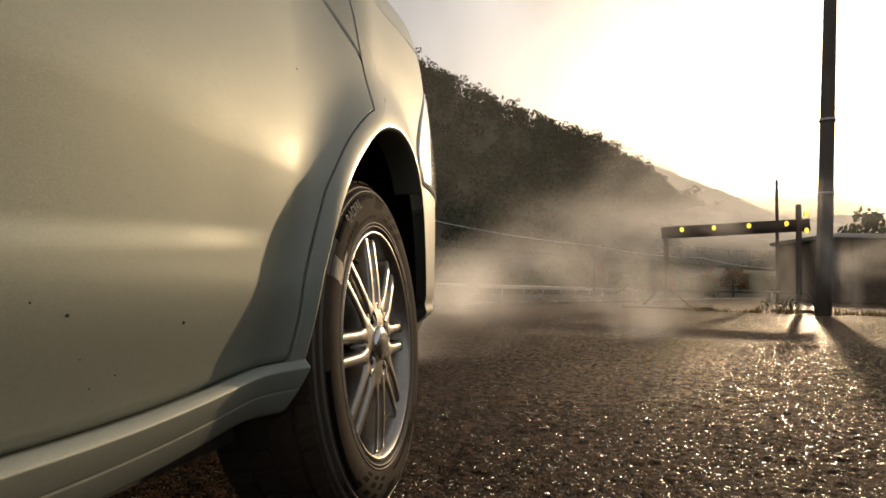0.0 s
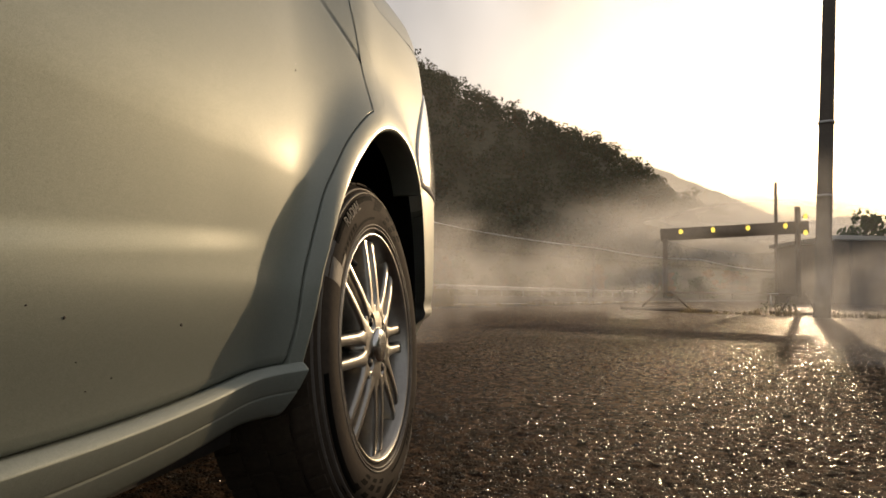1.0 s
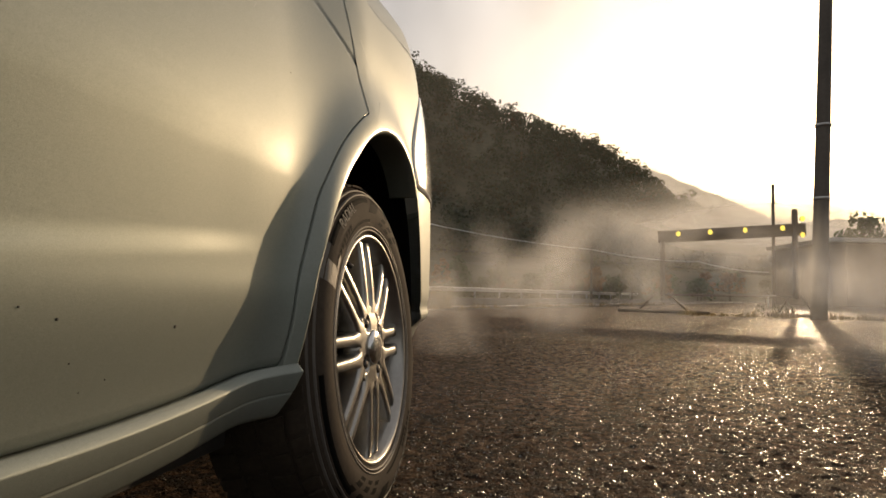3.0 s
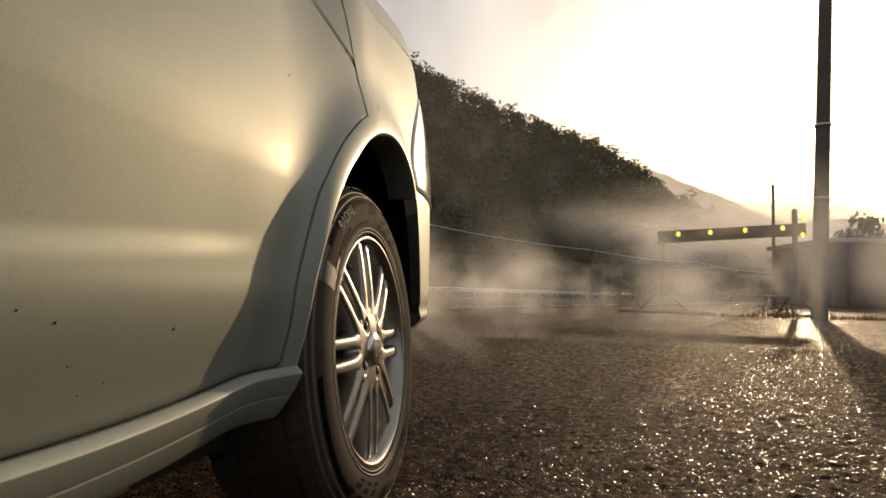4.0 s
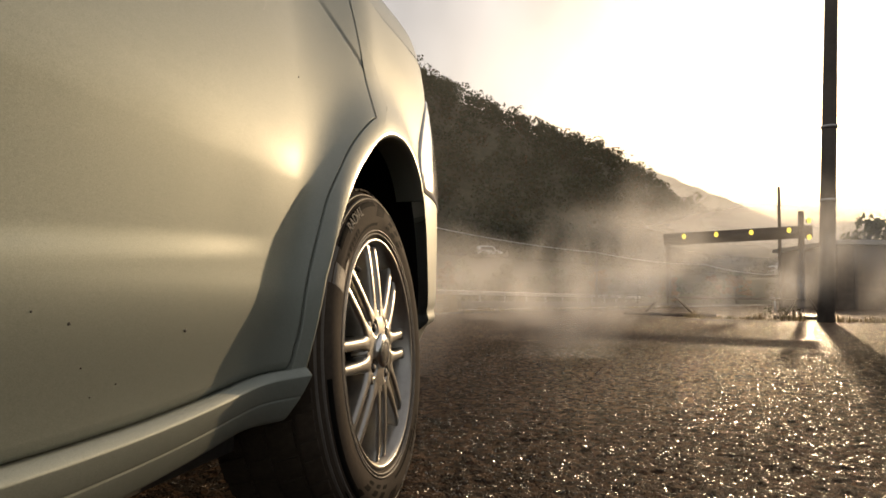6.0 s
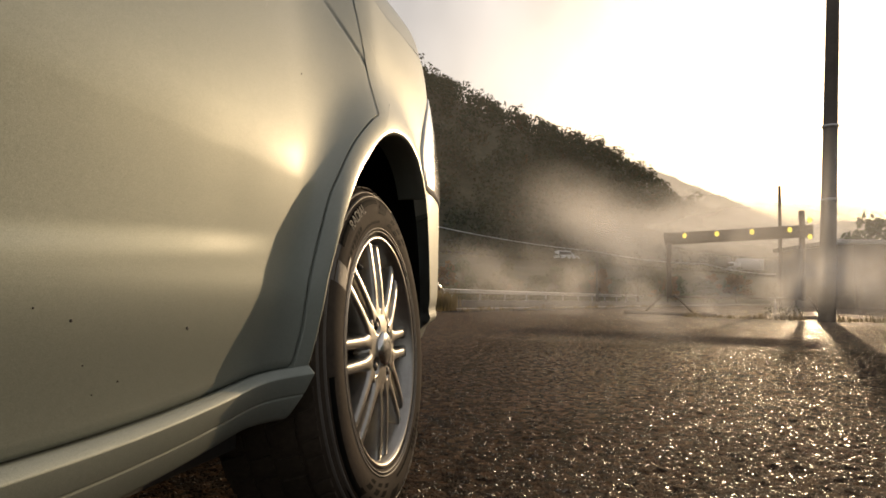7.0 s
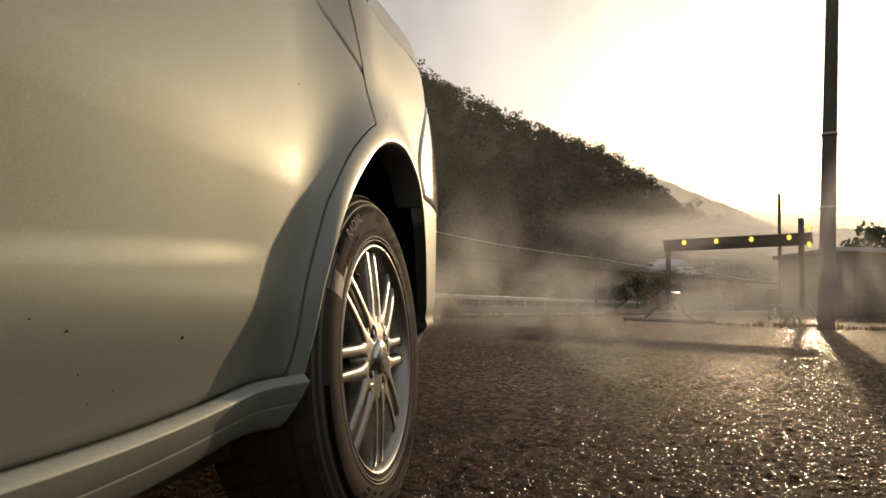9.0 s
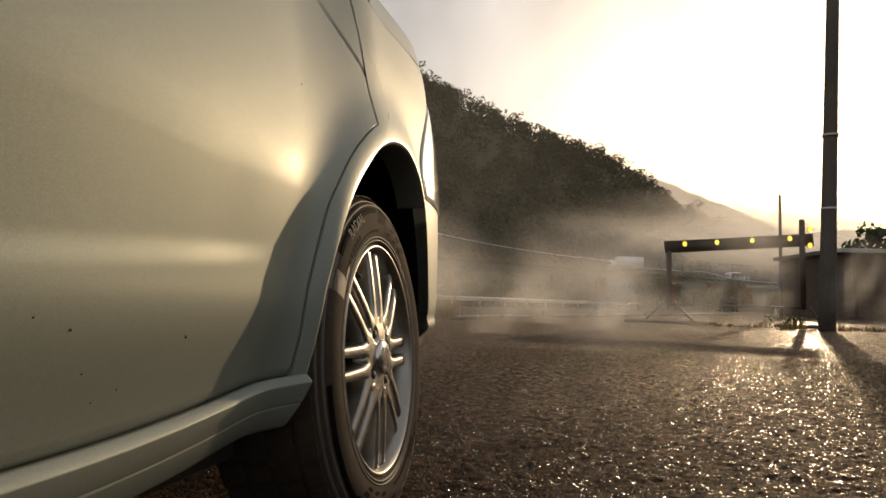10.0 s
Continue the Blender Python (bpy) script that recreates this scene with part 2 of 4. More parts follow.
SHRUB = leaf_mat("shrub_leaves", (0.04, 0.06, 0.02), (0.09, 0.09, 0.03), (0.17, 0.10, 0.04), scale=0.3)
GREEN_TREE = leaf_mat("green_leaves", (0.03, 0.06, 0.02), (0.07, 0.10, 0.03), scale=0.6)
ORANGE_TREE = leaf_mat("orange_leaves", (0.14, 0.07, 0.02), (0.24, 0.12, 0.03), scale=0.6)
DRY_GRASS = leaf_mat("dry_grass", (0.10, 0.09, 0.03), (0.26, 0.17, 0.07), scale=3.0, through=0.5)
STEAM = vapour_mat("steam", 0.34, 1.15, 0.0, 0.20, 0.88)
# veils that pale the hills and stand in for glow below the sun
HAZE = vapour_mat("haze", 0.03, 1.2, 0.0, 0.0, 0.5)
GLOW_VEIL = vapour_mat("mist", 0.6, 1.3, 0.0, 0.2, 0.7)


# ---- building helpers ----
def part(name, bm, material, parent=None, label="", smooth=True):
    """Links a bmesh as one mesh object under a thing or a part."""
    me = bpy.data.meshes.new(name)
    bm.to_mesh(me)
    bm.free()
    me.materials.append(material)
    me.polygons.foreach_set("use_smooth", [smooth] * len(me.polygons))
    ob = new(name, me)
    if parent is not None:
        ob.parent = parent
    if label:
        ob["label"] = label
    return ob


def thing(name, m, label, category, group="", kind=""):
    ob = new(name)
    ob.matrix_basis = m
    return tagged(ob, label, category, group, kind)


def box(bm, lo, hi, bevel=0.0, m=None):
    made = bmesh.ops.create_cube(bm, size=1.0)["verts"]
    for v in made:
        v.co = Vector([lo[i] + (v.co[i] + 0.5) * (hi[i] - lo[i]) for i in range(3)])
    if bevel:
        edges = list({e for v in made for e in v.link_edges})
        made = bmesh.ops.bevel(bm, geom=edges, offset=bevel, segments=2, affect="EDGES")["verts"]
    if m is not None:
        bmesh.ops.transform(bm, matrix=m, verts=list({v for v in made}))
    return bm


def bar(bm, a, b, width, depth, bevel=0.0):
    """A bar of rectangular section from a to b."""
    a, b = Vector(a), Vector(b)
    turn = (b - a).to_track_quat("Z", "Y").to_matrix().to_4x4()
    box(bm, (-width / 2, -depth / 2, 0), (width / 2, depth / 2, (b - a).length), bevel, Matrix.Translation(a) @ turn)
    return bm


def tube(bm, points, radius, sides=8, radius_end=None, cap=True):
    """A tube along points, tapering from radius to radius_end."""
    points = [Vector(p) for p in points]
    last = None
    first = None
    for i, p in enumerate(points):
        way = (points[min(i + 1, len(points) - 1)] - points[max(i - 1, 0)]).normalized()
        side = way.orthogonal().normalized() if abs(way.z) > 0.9 else way.cross(Vector((0, 0, 1))).normalized()
        if abs(way.z) > 0.9:
            side = Vector((1, 0, 0)) - way * way.x
            side.normalize()
        other = way.cross(side)
        r = radius + ((radius_end if radius_end is not None else radius) - radius) * i / max(1, len(points) - 1)
        ring = [bm.verts.new(p + r * (side * _m.cos(2 * _m.pi * k / sides) + other * _m.sin(2 * _m.pi * k / sides))) for k in range(sides)]
        if last:
            for k in range(sides):
                bm.faces.new((last[k], last[(k + 1) % sides], ring[(k + 1) % sides], ring[k]))
        first = first or ring
        last = ring
    if cap:
        bm.faces.new(list(reversed(first)))
        bm.faces.new(last)
    return bm


def grid(bm, nu, nv, place, flip=False):
    """A sheet of nu by nv cells through place(u, v), u and v from 0 to 1."""
    rows = [[bm.verts.new(place(i / nu, j / nv)) for j in range(nv + 1)] for i in range(nu + 1)]
    for i in range(nu):
        for j in range(nv):
            f = (rows[i][j], rows[i + 1][j], rows[i + 1][j + 1], rows[i][j + 1])
            bm.faces.new(tuple(reversed(f)) if flip else f)
    return rows


def lathe(bm, profile, sides=48, closed=False):
    """Turns a profile of (out along x, radius) about the x axis."""
    rings = []
    for x, r in profile:
        rings.append([bm.verts.new((x, r * _m.cos(2 * _m.pi * k / sides), r * _m.sin(2 * _m.pi * k / sides))) for k in range(sides)])
    pairs = list(zip(rings, rings[1:])) + ([(rings[-1], rings[0])] if closed else [])
    for a, b in pairs:
        for k in range(sides):
            bm.faces.new((a[k], b[k], b[(k + 1) % sides], a[(k + 1) % sides]))
    return rings


def step(a, b, x):
    x = min(1.0, max(0.0, (x - a) / (b - a)))
    return x * x * (3 - 2 * x)


# plan axes: the camera's heading at the start, and the road's line
HEAD = radians(11.46)


def ahead(side, far, z=0.0):
    """A place so far to the right of the view's middle line and so far along it."""
    return Vector((side * _m.cos(HEAD) - far * _m.sin(HEAD), side * _m.sin(HEAD) + far * _m.cos(HEAD), z))


ROAD_TURN = radians(21.6)
ALONG = Vector((_m.sin(ROAD_TURN), _m.cos(ROAD_TURN), 0))
ACROSS = Vector((-_m.cos(ROAD_TURN), _m.sin(ROAD_TURN), 0))


def roadside(a, b, z=0.0):
    """A place a metres along the road and b metres to its left."""
    return ALONG * a + ACROSS * b + Vector((0, 0, z))


# ---- ground, car park, road ----
bm = bmesh.new()
grid(bm, 8, 8, lambda u, v: Vector((-2500 + 5000 * u, -2500 + 5000 * v, -0.03)))
tagged(part("ground", bm, SOIL, smooth=False), "brown soil and rough grass reaching to the hills", "ground", kind="structure")
bm = bmesh.new()
grid(bm, 1, 1, lambda u, v: roadside(-45 + 115 * u, -45 + 52.6 * v), flip=False)
tagged(part("car_park", bm, ASPHALT_WIDE, smooth=False), "coarse dark asphalt of the car park, glinting in low sun", "asphalt", kind="structure")
bm = bmesh.new()
grid(bm, 1, 1, lambda u, v: roadside(-200 + 700 * u, 7.9 + 15.8 * v, -0.01))
tagged(part("road", bm, ROAD_MAT, smooth=False), "grey asphalt country road beside the car park", "road", kind="structure")
bm = bmesh.new()
for k in range(60):
    a = -60 + 3.0 * k
    m = Matrix.Translation(roadside(a, 7.75)) @ Matrix.Rotation(-ROAD_TURN, 4, "Z")
    box(bm, (-0.13, 0.0, -0.05), (0.13, 2.98, 0.025 + 0.006 * random.random()), 0.010, m)
tagged(part("kerb", bm, ROAD_MAT), "low worn concrete kerb between car park and road", "kerb", kind="structure")
bm = bmesh.new()
for b in (9.6, 22.6):
    grid(bm, 1, 1, lambda u, v: roadside(-150 + 500 * u, b + 0.15 * v, -0.005))
tagged(part("road_marking", bm, WHITE_PAINT, smooth=False), "worn white edge lines of the road", "road marking", kind="structure")
# the nearest stretch of asphalt, with its rough relief
def rough_patch():
    rs = np.random.RandomState(8)
    nx, ny, cell = 560, 700, 0.008
    def blur(a, k):
        for _ in range(k):
            a = (a + np.roll(a, 1, 0) + np.roll(a, -1, 0) + np.roll(a, 1, 1) + np.roll(a, -1, 1)) / 5
        return a / a.std()
    h = 0.0015 * blur(rs.randn(nx, ny), 1) + 0.0005 * blur(rs.randn(nx, ny), 4) + 0.0006 * blur(rs.randn(nx, ny), 30)
    edge = np.minimum(np.minimum(np.arange(nx)[:, None], np.arange(nx)[::-1][:, None]), np.minimum(np.arange(ny)[None], np.arange(ny)[::-1][None]))
    fade = np.clip(edge / 45.0, 0, 1)
    h = np.clip(h, -0.0045, 0.006) * fade + 0.001 + 0.005 * fade
    gx, gy = np.meshgrid(np.arange(nx) * cell - 1.1, np.arange(ny) * cell + 0.55, indexing="ij")
    verts = np.stack([gx, gy, h], -1).reshape(-1, 3)
    k = np.arange(nx * ny).reshape(nx, ny)
    faces = np.stack([k[:-1, :-1], k[1:, :-1], k[1:, 1:], k[:-1, 1:]], -1).reshape(-1, 4)
    me = bpy.data.meshes.new("asphalt_surface")
    me.from_pydata(verts.tolist(), [], faces.tolist())
    me.materials.append(ASPHALT)
    me.polygons.foreach_set("use_smooth", [True] * len(me.polygons))
    tagged(new("asphalt_surface", me), "rough stony asphalt beside the parked car", "asphalt", kind="structure")


rough_patch()


# ---- the parked car ----
# car space: x out of the car's right side from its middle, y forward, z up; its middle line lies at x = -1.22
HALF = 0.85
CAR_X = -1.22
NOSE_A = 1.55


def smooth_line(points):
    """An easy curve through a few (at, y, z) marks."""
    def get(t):
        for k in range(len(points) - 1):
            if t <= points[k + 1][0] or k == len(points) - 2:
                p0, p1, p2, p3 = (points[max(0, k - 1)], points[k], points[k + 1], points[min(len(points) - 1, k + 2)])
                s = (t - p1[0]) / (p2[0] - p1[0])
                res = []
                for c in (1, 2):
                    m1 = (p2[c] - p0[c]) / (p2[0] - p0[0]) * (p2[0] - p1[0])
                    m2 = (p3[c] - p1[c]) / (p3[0] - p1[0]) * (p2[0] - p1[0])
                    res.append((2 * s**3 - 3 * s**2 + 1) * p1[c] + (s**3 - 2 * s**2 + s) * m1 + (3 * s**2 - 2 * s**3) * p2[c] + (s**3 - s**2) * m2)
                return res
    return get


def arch(t):
    """The wheel opening, from its rear foot (t = 0) over the top to its front foot (t = 1)."""
    a = _m.pi * (1 - t)
    y, z = 1.203 + 0.33 * _m.cos(a) + 0.04 * _m.sin(a) ** 2, 0.27 + 0.459 * _m.sin(a)
    if t < 0.5:
        y -= 0.012 * max(0.0, 1 - (z - 0.27) / 0.15) ** 1.4
    return y, z


def shoulder(y):
    """Height of the line between wing and bonnet."""
    return 0.985 + 0.08 * (y - 1.18) - 0.9 * max(0.0, y - 1.5) ** 2


def arch_gap(y, z):
    """How far a place lies outside the wheel opening."""
    dy, dz = (y - 1.222) / 0.335, (z - 0.27) / 0.459
    if dz < 0:
        dz = 0
    r = _m.hypot(dy, dz)
    return max(0.0, (r - 1.0) * 0.40)


def side_x(y, z, flare=True):
    """The outer side of the body in car space."""
    x = HALF - 0.050 + (0.064 - 0.008 * step(0.70, 0.95, z)) * step(1.20, 1.60, y)
    z = min(z, 1.05)
    front = 1 - step(1.22, 1.62, y)
    full = (0.020 * step(0.27, 0.43, z) + 0.014 * step(0.43, 0.66, z)) * front
    wing = step(0.85, 1.15, y)
    x += full + 0.016 * step(0.56, 0.80, z) * (1 - step(1.20, 1.60, y)) * wing - 0.05 * max(0.0, z - 0.58) * (1 - wing)
    x -= 0.20 * max(0.0, z - 0.58) ** 2
    x -= 0.10 * max(0.0, 0.42 - z) ** 1.5 + 0.8 * max(0.0, 0.40 - z) ** 1.5 * step(1.38, 1.46, y)
    start = NOSE_A - 0.03 * step(0.82, 1.02, z) - 0.25 * max(0.0, 0.42 - z)
    if y > start:
        t = min(0.9999, (y - start) / (2.27 - start))
        x -= HALF * (1 - (1 - t * t) ** 0.33)
    if y < -2.0:
        t = min(0.9999, (-2.0 - y) / 0.35)
        x -= HALF * (1 - (1 - t ** 3) ** 0.3)
    x += 0.010 * step(0.74, 0.92, z) * step(0.95, 1.20, y) * (1 - step(1.30, 1.80, y))
    if flare:
        d = arch_gap(y, z)
        x += (0.065 - 0.006 * (1 - front) - full) * _m.exp(-(d / 0.062) ** 2) * (0.06 + 0.94 * front)
    return x


GAP = smooth_line([(0.0, 0.843, 0.2974), (0.06, 0.8522, 0.3572), (0.12, 0.8664, 0.4381), (0.18, 0.9101, 0.5513), (0.22, 0.9434, 0.6016), (0.27, 0.9994, 0.6655), (0.33, 1.075, 0.7255), (0.38, 1.1466, 0.7635), (0.41, 1.1832, 0.7889), (0.45, 1.1674, 0.836), (0.5, 1.1028, 0.9022), (0.56, 1.0582, 0.986)])
GAP_ROWS = [GAP(0.56 * k / 200) for k in range(201)]


def gap_y(z):
    """Where the door's front edge lies at a height."""
    for (y0, z0), (y1, z1) in zip(GAP_ROWS, GAP_ROWS[1:]):
        if z0 <= z <= z1:
            return y0 + (y1 - y0) * (z - z0) / max(1e-6, z1 - z0)
    return GAP_ROWS[0][0] if z < 0.4 else GAP_ROWS[-1][0]


def rolled(bm, inward=0.018, sign=1):
    """Turns a panel's outer edges inward, so that it has a rounded rim and thickness."""
    edges = [e for e in bm.edges if e.is_boundary]
    for amount, back in ((0.0015, 0.0015), (0.0, inward)):
        new_geo = bmesh.ops.extrude_edge_only(bm, edges=edges)["geom"]
        for v in [g for g in new_geo if isinstance(g, bmesh.types.BMVert)]:
            v.co.x -= sign * back
        edges = [g for g in new_geo if isinstance(g, bmesh.types.BMEdge) and g.is_boundary]


def sill_rise(y):
    """The sill sweeps up a little towards the wheel."""
    return 0.026 * (max(0.0, y - 0.45) / 0.38) ** 2


def door_x(y, z):
    x = side_x(y, z) - 0.001
    # a pressed line low on the door, fading out towards the wheel
    x -= 0.004 * step(0.436, 0.468, z - 0.07 * (y - 0.4)) * (1 - step(0.66, 0.84, y)) * (1 - step(0.47, 0.72, z))
    # a shallow groove shaped in for a thin dark reflected line, down to the panel's corner
    line = 0.806 + (1.155 - y) * 0.47
    if 0.75 < y < 1.155:
        x -= 0.0030 * _m.exp(-((z - line) / 0.0035) ** 2) * step(0.75, 0.8, y)
    return x


def build_wheel(parent, at, steer, camber):
    hub = new("wheel")
    hub.parent = parent
    hub.matrix_basis = Matrix.Translation(at) @ Matrix.Rotation(radians(-steer), 4, "Z") @ Matrix.Rotation(radians(-camber), 4, "Y")
    hub["label"] = "black tyre on a silver alloy rim with eight twin spokes"
    R = 0.317
    # tyre: x = 0 is the rim's outer face
    bm = bmesh.new()
    prof = [(-0.012, 0.212), (0.002, 0.220), (0.006, 0.228), (0.009, 0.240), (0.012, 0.256), (0.011, 0.272), (0.006, 0.287), (-0.002, 0.299),
            (-0.010, 0.307), (-0.020, 0.3125), (-0.035, 0.3155), (-0.05, R), (-0.10, R + 0.001), (-0.16, R), (-0.178, 0.312), (-0.195, 0.300), (-0.207, 0.27), (-0.2, 0.23), (-0.19, 0.212)]
    lathe(bm, prof, 120)
    part("tyre", bm, RUBBER, hub, "black radial tyre with raised lettering")
    # tread blocks standing over the grooves
    bm = bmesh.new()
    for x0, x1, count in ((-0.038, -0.012, 76), (-0.085, -0.046, 60), (-0.128, -0.093, 60), (-0.178, -0.136, 76)):
        for k in range(count):
            a = 2 * _m.pi * (k + 0.2 * (k % 3)) / count
            wide = 2 * _m.pi / count * 0.40
            verts = []
            for da in (-wide, wide):
                for x in (x0, x1):
                    drop = max(0.0, (x + 0.03) * 0.34) if x0 > -0.05 else 0.0
                    for r in (R - 0.004, R + 0.005 - drop * 0.9):
                        aa = a + da + (x - x0) * 0.9
                        verts.append(bm.verts.new((x, r * _m.sin(aa), r * _m.cos(aa))))
            for f in ((1, 3, 7, 5), (0, 1, 5, 4), (2, 6, 7, 3), (0, 2, 3, 1), (4, 5, 7, 6)):
                bm.faces.new([verts[i] for i in f])
    part("tread", bm, RUBBER, hub, smooth=False)
    # raised rings and marks on the sidewall
    for r, h in ((0.2275, 0.0022), (0.234, 0.0015), (0.296, 0.0018), (0.3045, 0.0016)):
        base = 0.0105 if r < 0.29 else 0.0005 if r < 0.30 else -0.0075
        if r < 0.23:
            base = 0.006
        elif r < 0.24:
            base = 0.0078
        bm = bmesh.new()
        lathe(bm, [(base - 0.003, r - 0.0022), (base + h, r - 0.0012), (base + h, r + 0.0012), (base - 0.003, r + 0.0022)], 120)
        part("sidewall_ring", bm, RUBBER_RAISED, hub)

    def band(bm, a0, a1, r0, r1, lift=0.0008, n=14, skew=0.0):
        """A raised curved bar on the sidewall between two angles (clockwise from the top, seen from outside) and radii."""
        def at_r(r):
            for (x0, q0), (x1, q1) in zip(prof[1:9], prof[2:10]):
                if q0 <= r <= q1:
                    return x0 + (x1 - x0) * (r - q0) / (q1 - q0)
            return 0.006
        def place(u, v):
            a = radians(a0 + (a1 - a0) * u + skew * v)
            r = r0 + (r1 - r0) * v
            return Vector((at_r(r) + lift, r * _m.sin(a), r * _m.cos(a)))
        grid(bm, n, 3, place)
    for base in (8, 188):
        marks = [(base + k * 9, base + k * 9 + 5, 0.246, 0.300, 16) for k in range(3)]
        marks += [(base + 30, base + 78, 0.281, 0.291, 0), (base - 58, base - 12, 0.281, 0.2905, 0), (base - 50, base - 12, 0.244, 0.249, 0), (base - 14, base - 4, 0.262, 0.300, 10)]
        marks += [(base + 120 + k * 3.2, base + 122 + k * 3.2, 0.252, 0.262, 0) for k in range(7)]
        for a0, a1, r0, r1, skew in marks:
            bm = bmesh.new()
            band(bm, a0, a1, r0, r1, n=8, skew=skew)
            part("sidewall_mark", bm, RUBBER_BLACK, hub)
    for a0, a1, r0, r1 in ((-64, -56, 0.250, 0.297), (-56, -50, 0.288, 0.297), (-56, -50, 0.250, 0.259)):
        bm = bmesh.new()
        band(bm, a0, a1, r0, r1, lift=0.0010, n=6)
        part("sidewall_mark", bm, RUBBER_RAISED, hub)
    # readable sidewall words
    def words(text, angle, radius, size):
        cu = bpy.data.curves.new("lettering", "FONT")
        cu.body, cu.size, cu.extrude, cu.align_x, cu.align_y = text, size, 0.0006, "CENTER", "CENTER"
        cu.materials.append(LETTERING)
        tmp = bpy.data.objects.new("tmp", cu)
        me = bpy.data.meshes.new_from_object(tmp)
        bpy.data.objects.remove(tmp)
        for v in me.vertices:
            a = angle + v.co.x / radius
            r = radius + v.co.y
            v.co = Vector((0.0105 + v.co.z - 0.25 * max(0.0, r - 0.275), r * _m.sin(a), r * _m.cos(a)))
        ob = new("lettering", me)
        ob.parent = hub
        ob["label"] = "raised sidewall lettering"
    words("RADIAL", radians(-30), 0.2800, 0.025)
    words("TOURING A/S", radians(150), 0.281, 0.025)
    # rim
    rim = new("rim")
    rim.parent = hub
    rim["label"] = "silver alloy rim with eight twin spokes"
    bm = bmesh.new()
    lathe(bm, [(-0.018, 0.2165), (-0.004, 0.2205), (0.004, 0.2195), (0.0065, 0.2165), (0.0045, 0.2125), (-0.003, 0.2095), (-0.012, 0.2065), (-0.020, 0.203), (-0.045, 0.1985),
               (-0.09, 0.193), (-0.16, 0.19), (-0.19, 0.205)], 120)
    part("rim_barrel", bm, ALLOY, rim)
    for k in range(8):
        for s in (-1, 1):
            bm = bmesh.new()
            a = 2 * _m.pi * k / 8
            rows = []
            for i in range(15):
                u = i / 14
                r = 0.066 + (0.2045 - 0.066) * u
                off = s * (0.0195 + 0.0015 * u)
                half = 0.0108 - 0.0018 * u + 0.012 * (max(0, 0.26 - u) / 0.26) ** 2 + 0.005 * max(0, u - 0.90) / 0.10
                crown = -0.0005 + 0.0005 * (1 - u) ** 2 - 0.008 * u ** 2
                ring = []
                for dx, w in ((-0.042, 0.9), (-0.007, 1.0), (-0.0015, 0.82), (0.0, 0.45), (0.0, -0.45), (-0.0015, -0.82), (-0.007, -1.0), (-0.042, -0.9)):
                    t = off + w * half
                    y, z = r * _m.cos(a) - t * _m.sin(a), r * _m.sin(a) + t * _m.cos(a)
                    ring.append(bm.verts.new((crown + dx, y, z)))
                rows.append(ring)
            for p, q in zip(rows, rows[1:]):
                for j in range(7):
                    bm.faces.new((p[j], p[j + 1], q[j + 1], q[j]))
            part("spoke", bm, ALLOY, rim)
    # hub disc with lug pockets, cap and nuts
    bm = bmesh.new()
    sides, rings = 96, []
    for i in range(13):
        r = 0.030 + 0.050 * i / 12
        ring = []
        for k in range(sides):
            a = 2 * _m.pi * k / sides
            x = 0.0015 - 0.0035 * step(0.035, 0.082, r)
            for j in range(4):
                b = radians(22.5 + 10 + 90 * j)
                d = _m.hypot(r * _m.cos(a) - 0.054 * _m.cos(b), r * _m.sin(a) - 0.054 * _m.sin(b))
                x -= 0.026 * (1 - step(0.0120, 0.0155, d))
            scallop = 1 - 0.10 * step(0.055, 0.080, r) * (1 - _m.cos(16 * a)) * 0.5
            ring.append(bm.verts.new((x, r * scallop * _m.cos(a), r * scallop * _m.sin(a))))
        rings.append(ring)
    edge = [bm.verts.new((v.co.x - 0.03, v.co.y, v.co.z)) for v in rings[-1]]
    rings.append(edge)
    for p, q in zip(rings, rings[1:]):
        for k in range(sides):
            bm.faces.new((p[k], q[k], q[(k + 1) % sides], p[(k + 1) % sides]))
    part("hub_face", bm, ALLOY, rim)
    bm = bmesh.new()
    lathe(bm, [(-0.008, 0.0345), (0.003, 0.0340), (0.007, 0.0320), (0.0095, 0.027), (0.0115, 0.014), (0.012, 0.0005)], 40)
    part("centre_cap", bm, CHROME, rim, "domed silver centre cap")
    bm = bmesh.new()
    def swirl(u, v):
        a = radians(-30 + 150 * u)
        r = 0.0155 + 0.0032 * (v - 0.5) * _m.sin(_m.pi * u)
        return Vector((0.0122, r * _m.cos(a), r * _m.sin(a)))
    grid(bm, 16, 2, swirl)
    part("cap_emblem", bm, DARK_METAL, rim, "plain curved emblem bar")
    for j in range(4):
        b = radians(22.5 + 10 + 90 * j)
        bm = bmesh.new()
        lathe(bm, [(-0.03, 0.0105), (-0.004, 0.0105), (-0.001, 0.0095), (0.0015, 0.006), (0.0025, 0.0004)], 6)
        bmesh.ops.translate(bm, vec=(0, 0.054 * _m.cos(b), 0.054 * _m.sin(b)), verts=bm.verts)
        part("wheel_nut", bm, DARK_METAL, rim, smooth=False)
    bm = bmesh.new()
    tube(bm, [(-0.02, 0.185 * _m.cos(2.05), 0.185 * _m.sin(2.05)), (-0.008, 0.172 * _m.cos(2.05), 0.172 * _m.sin(2.05))], 0.0045)
    part("valve", bm, BLACK_PLASTIC, rim)
    # brake disc and back
    bm = bmesh.new()
    lathe(bm, [(-0.085, 0.06), (-0.085, 0.135), (-0.10, 0.136), (-0.10, 0.05)], 48)
    part("brake_disc", bm, DARK_METAL, hub, "dull steel brake disc")
    bm = bmesh.new()
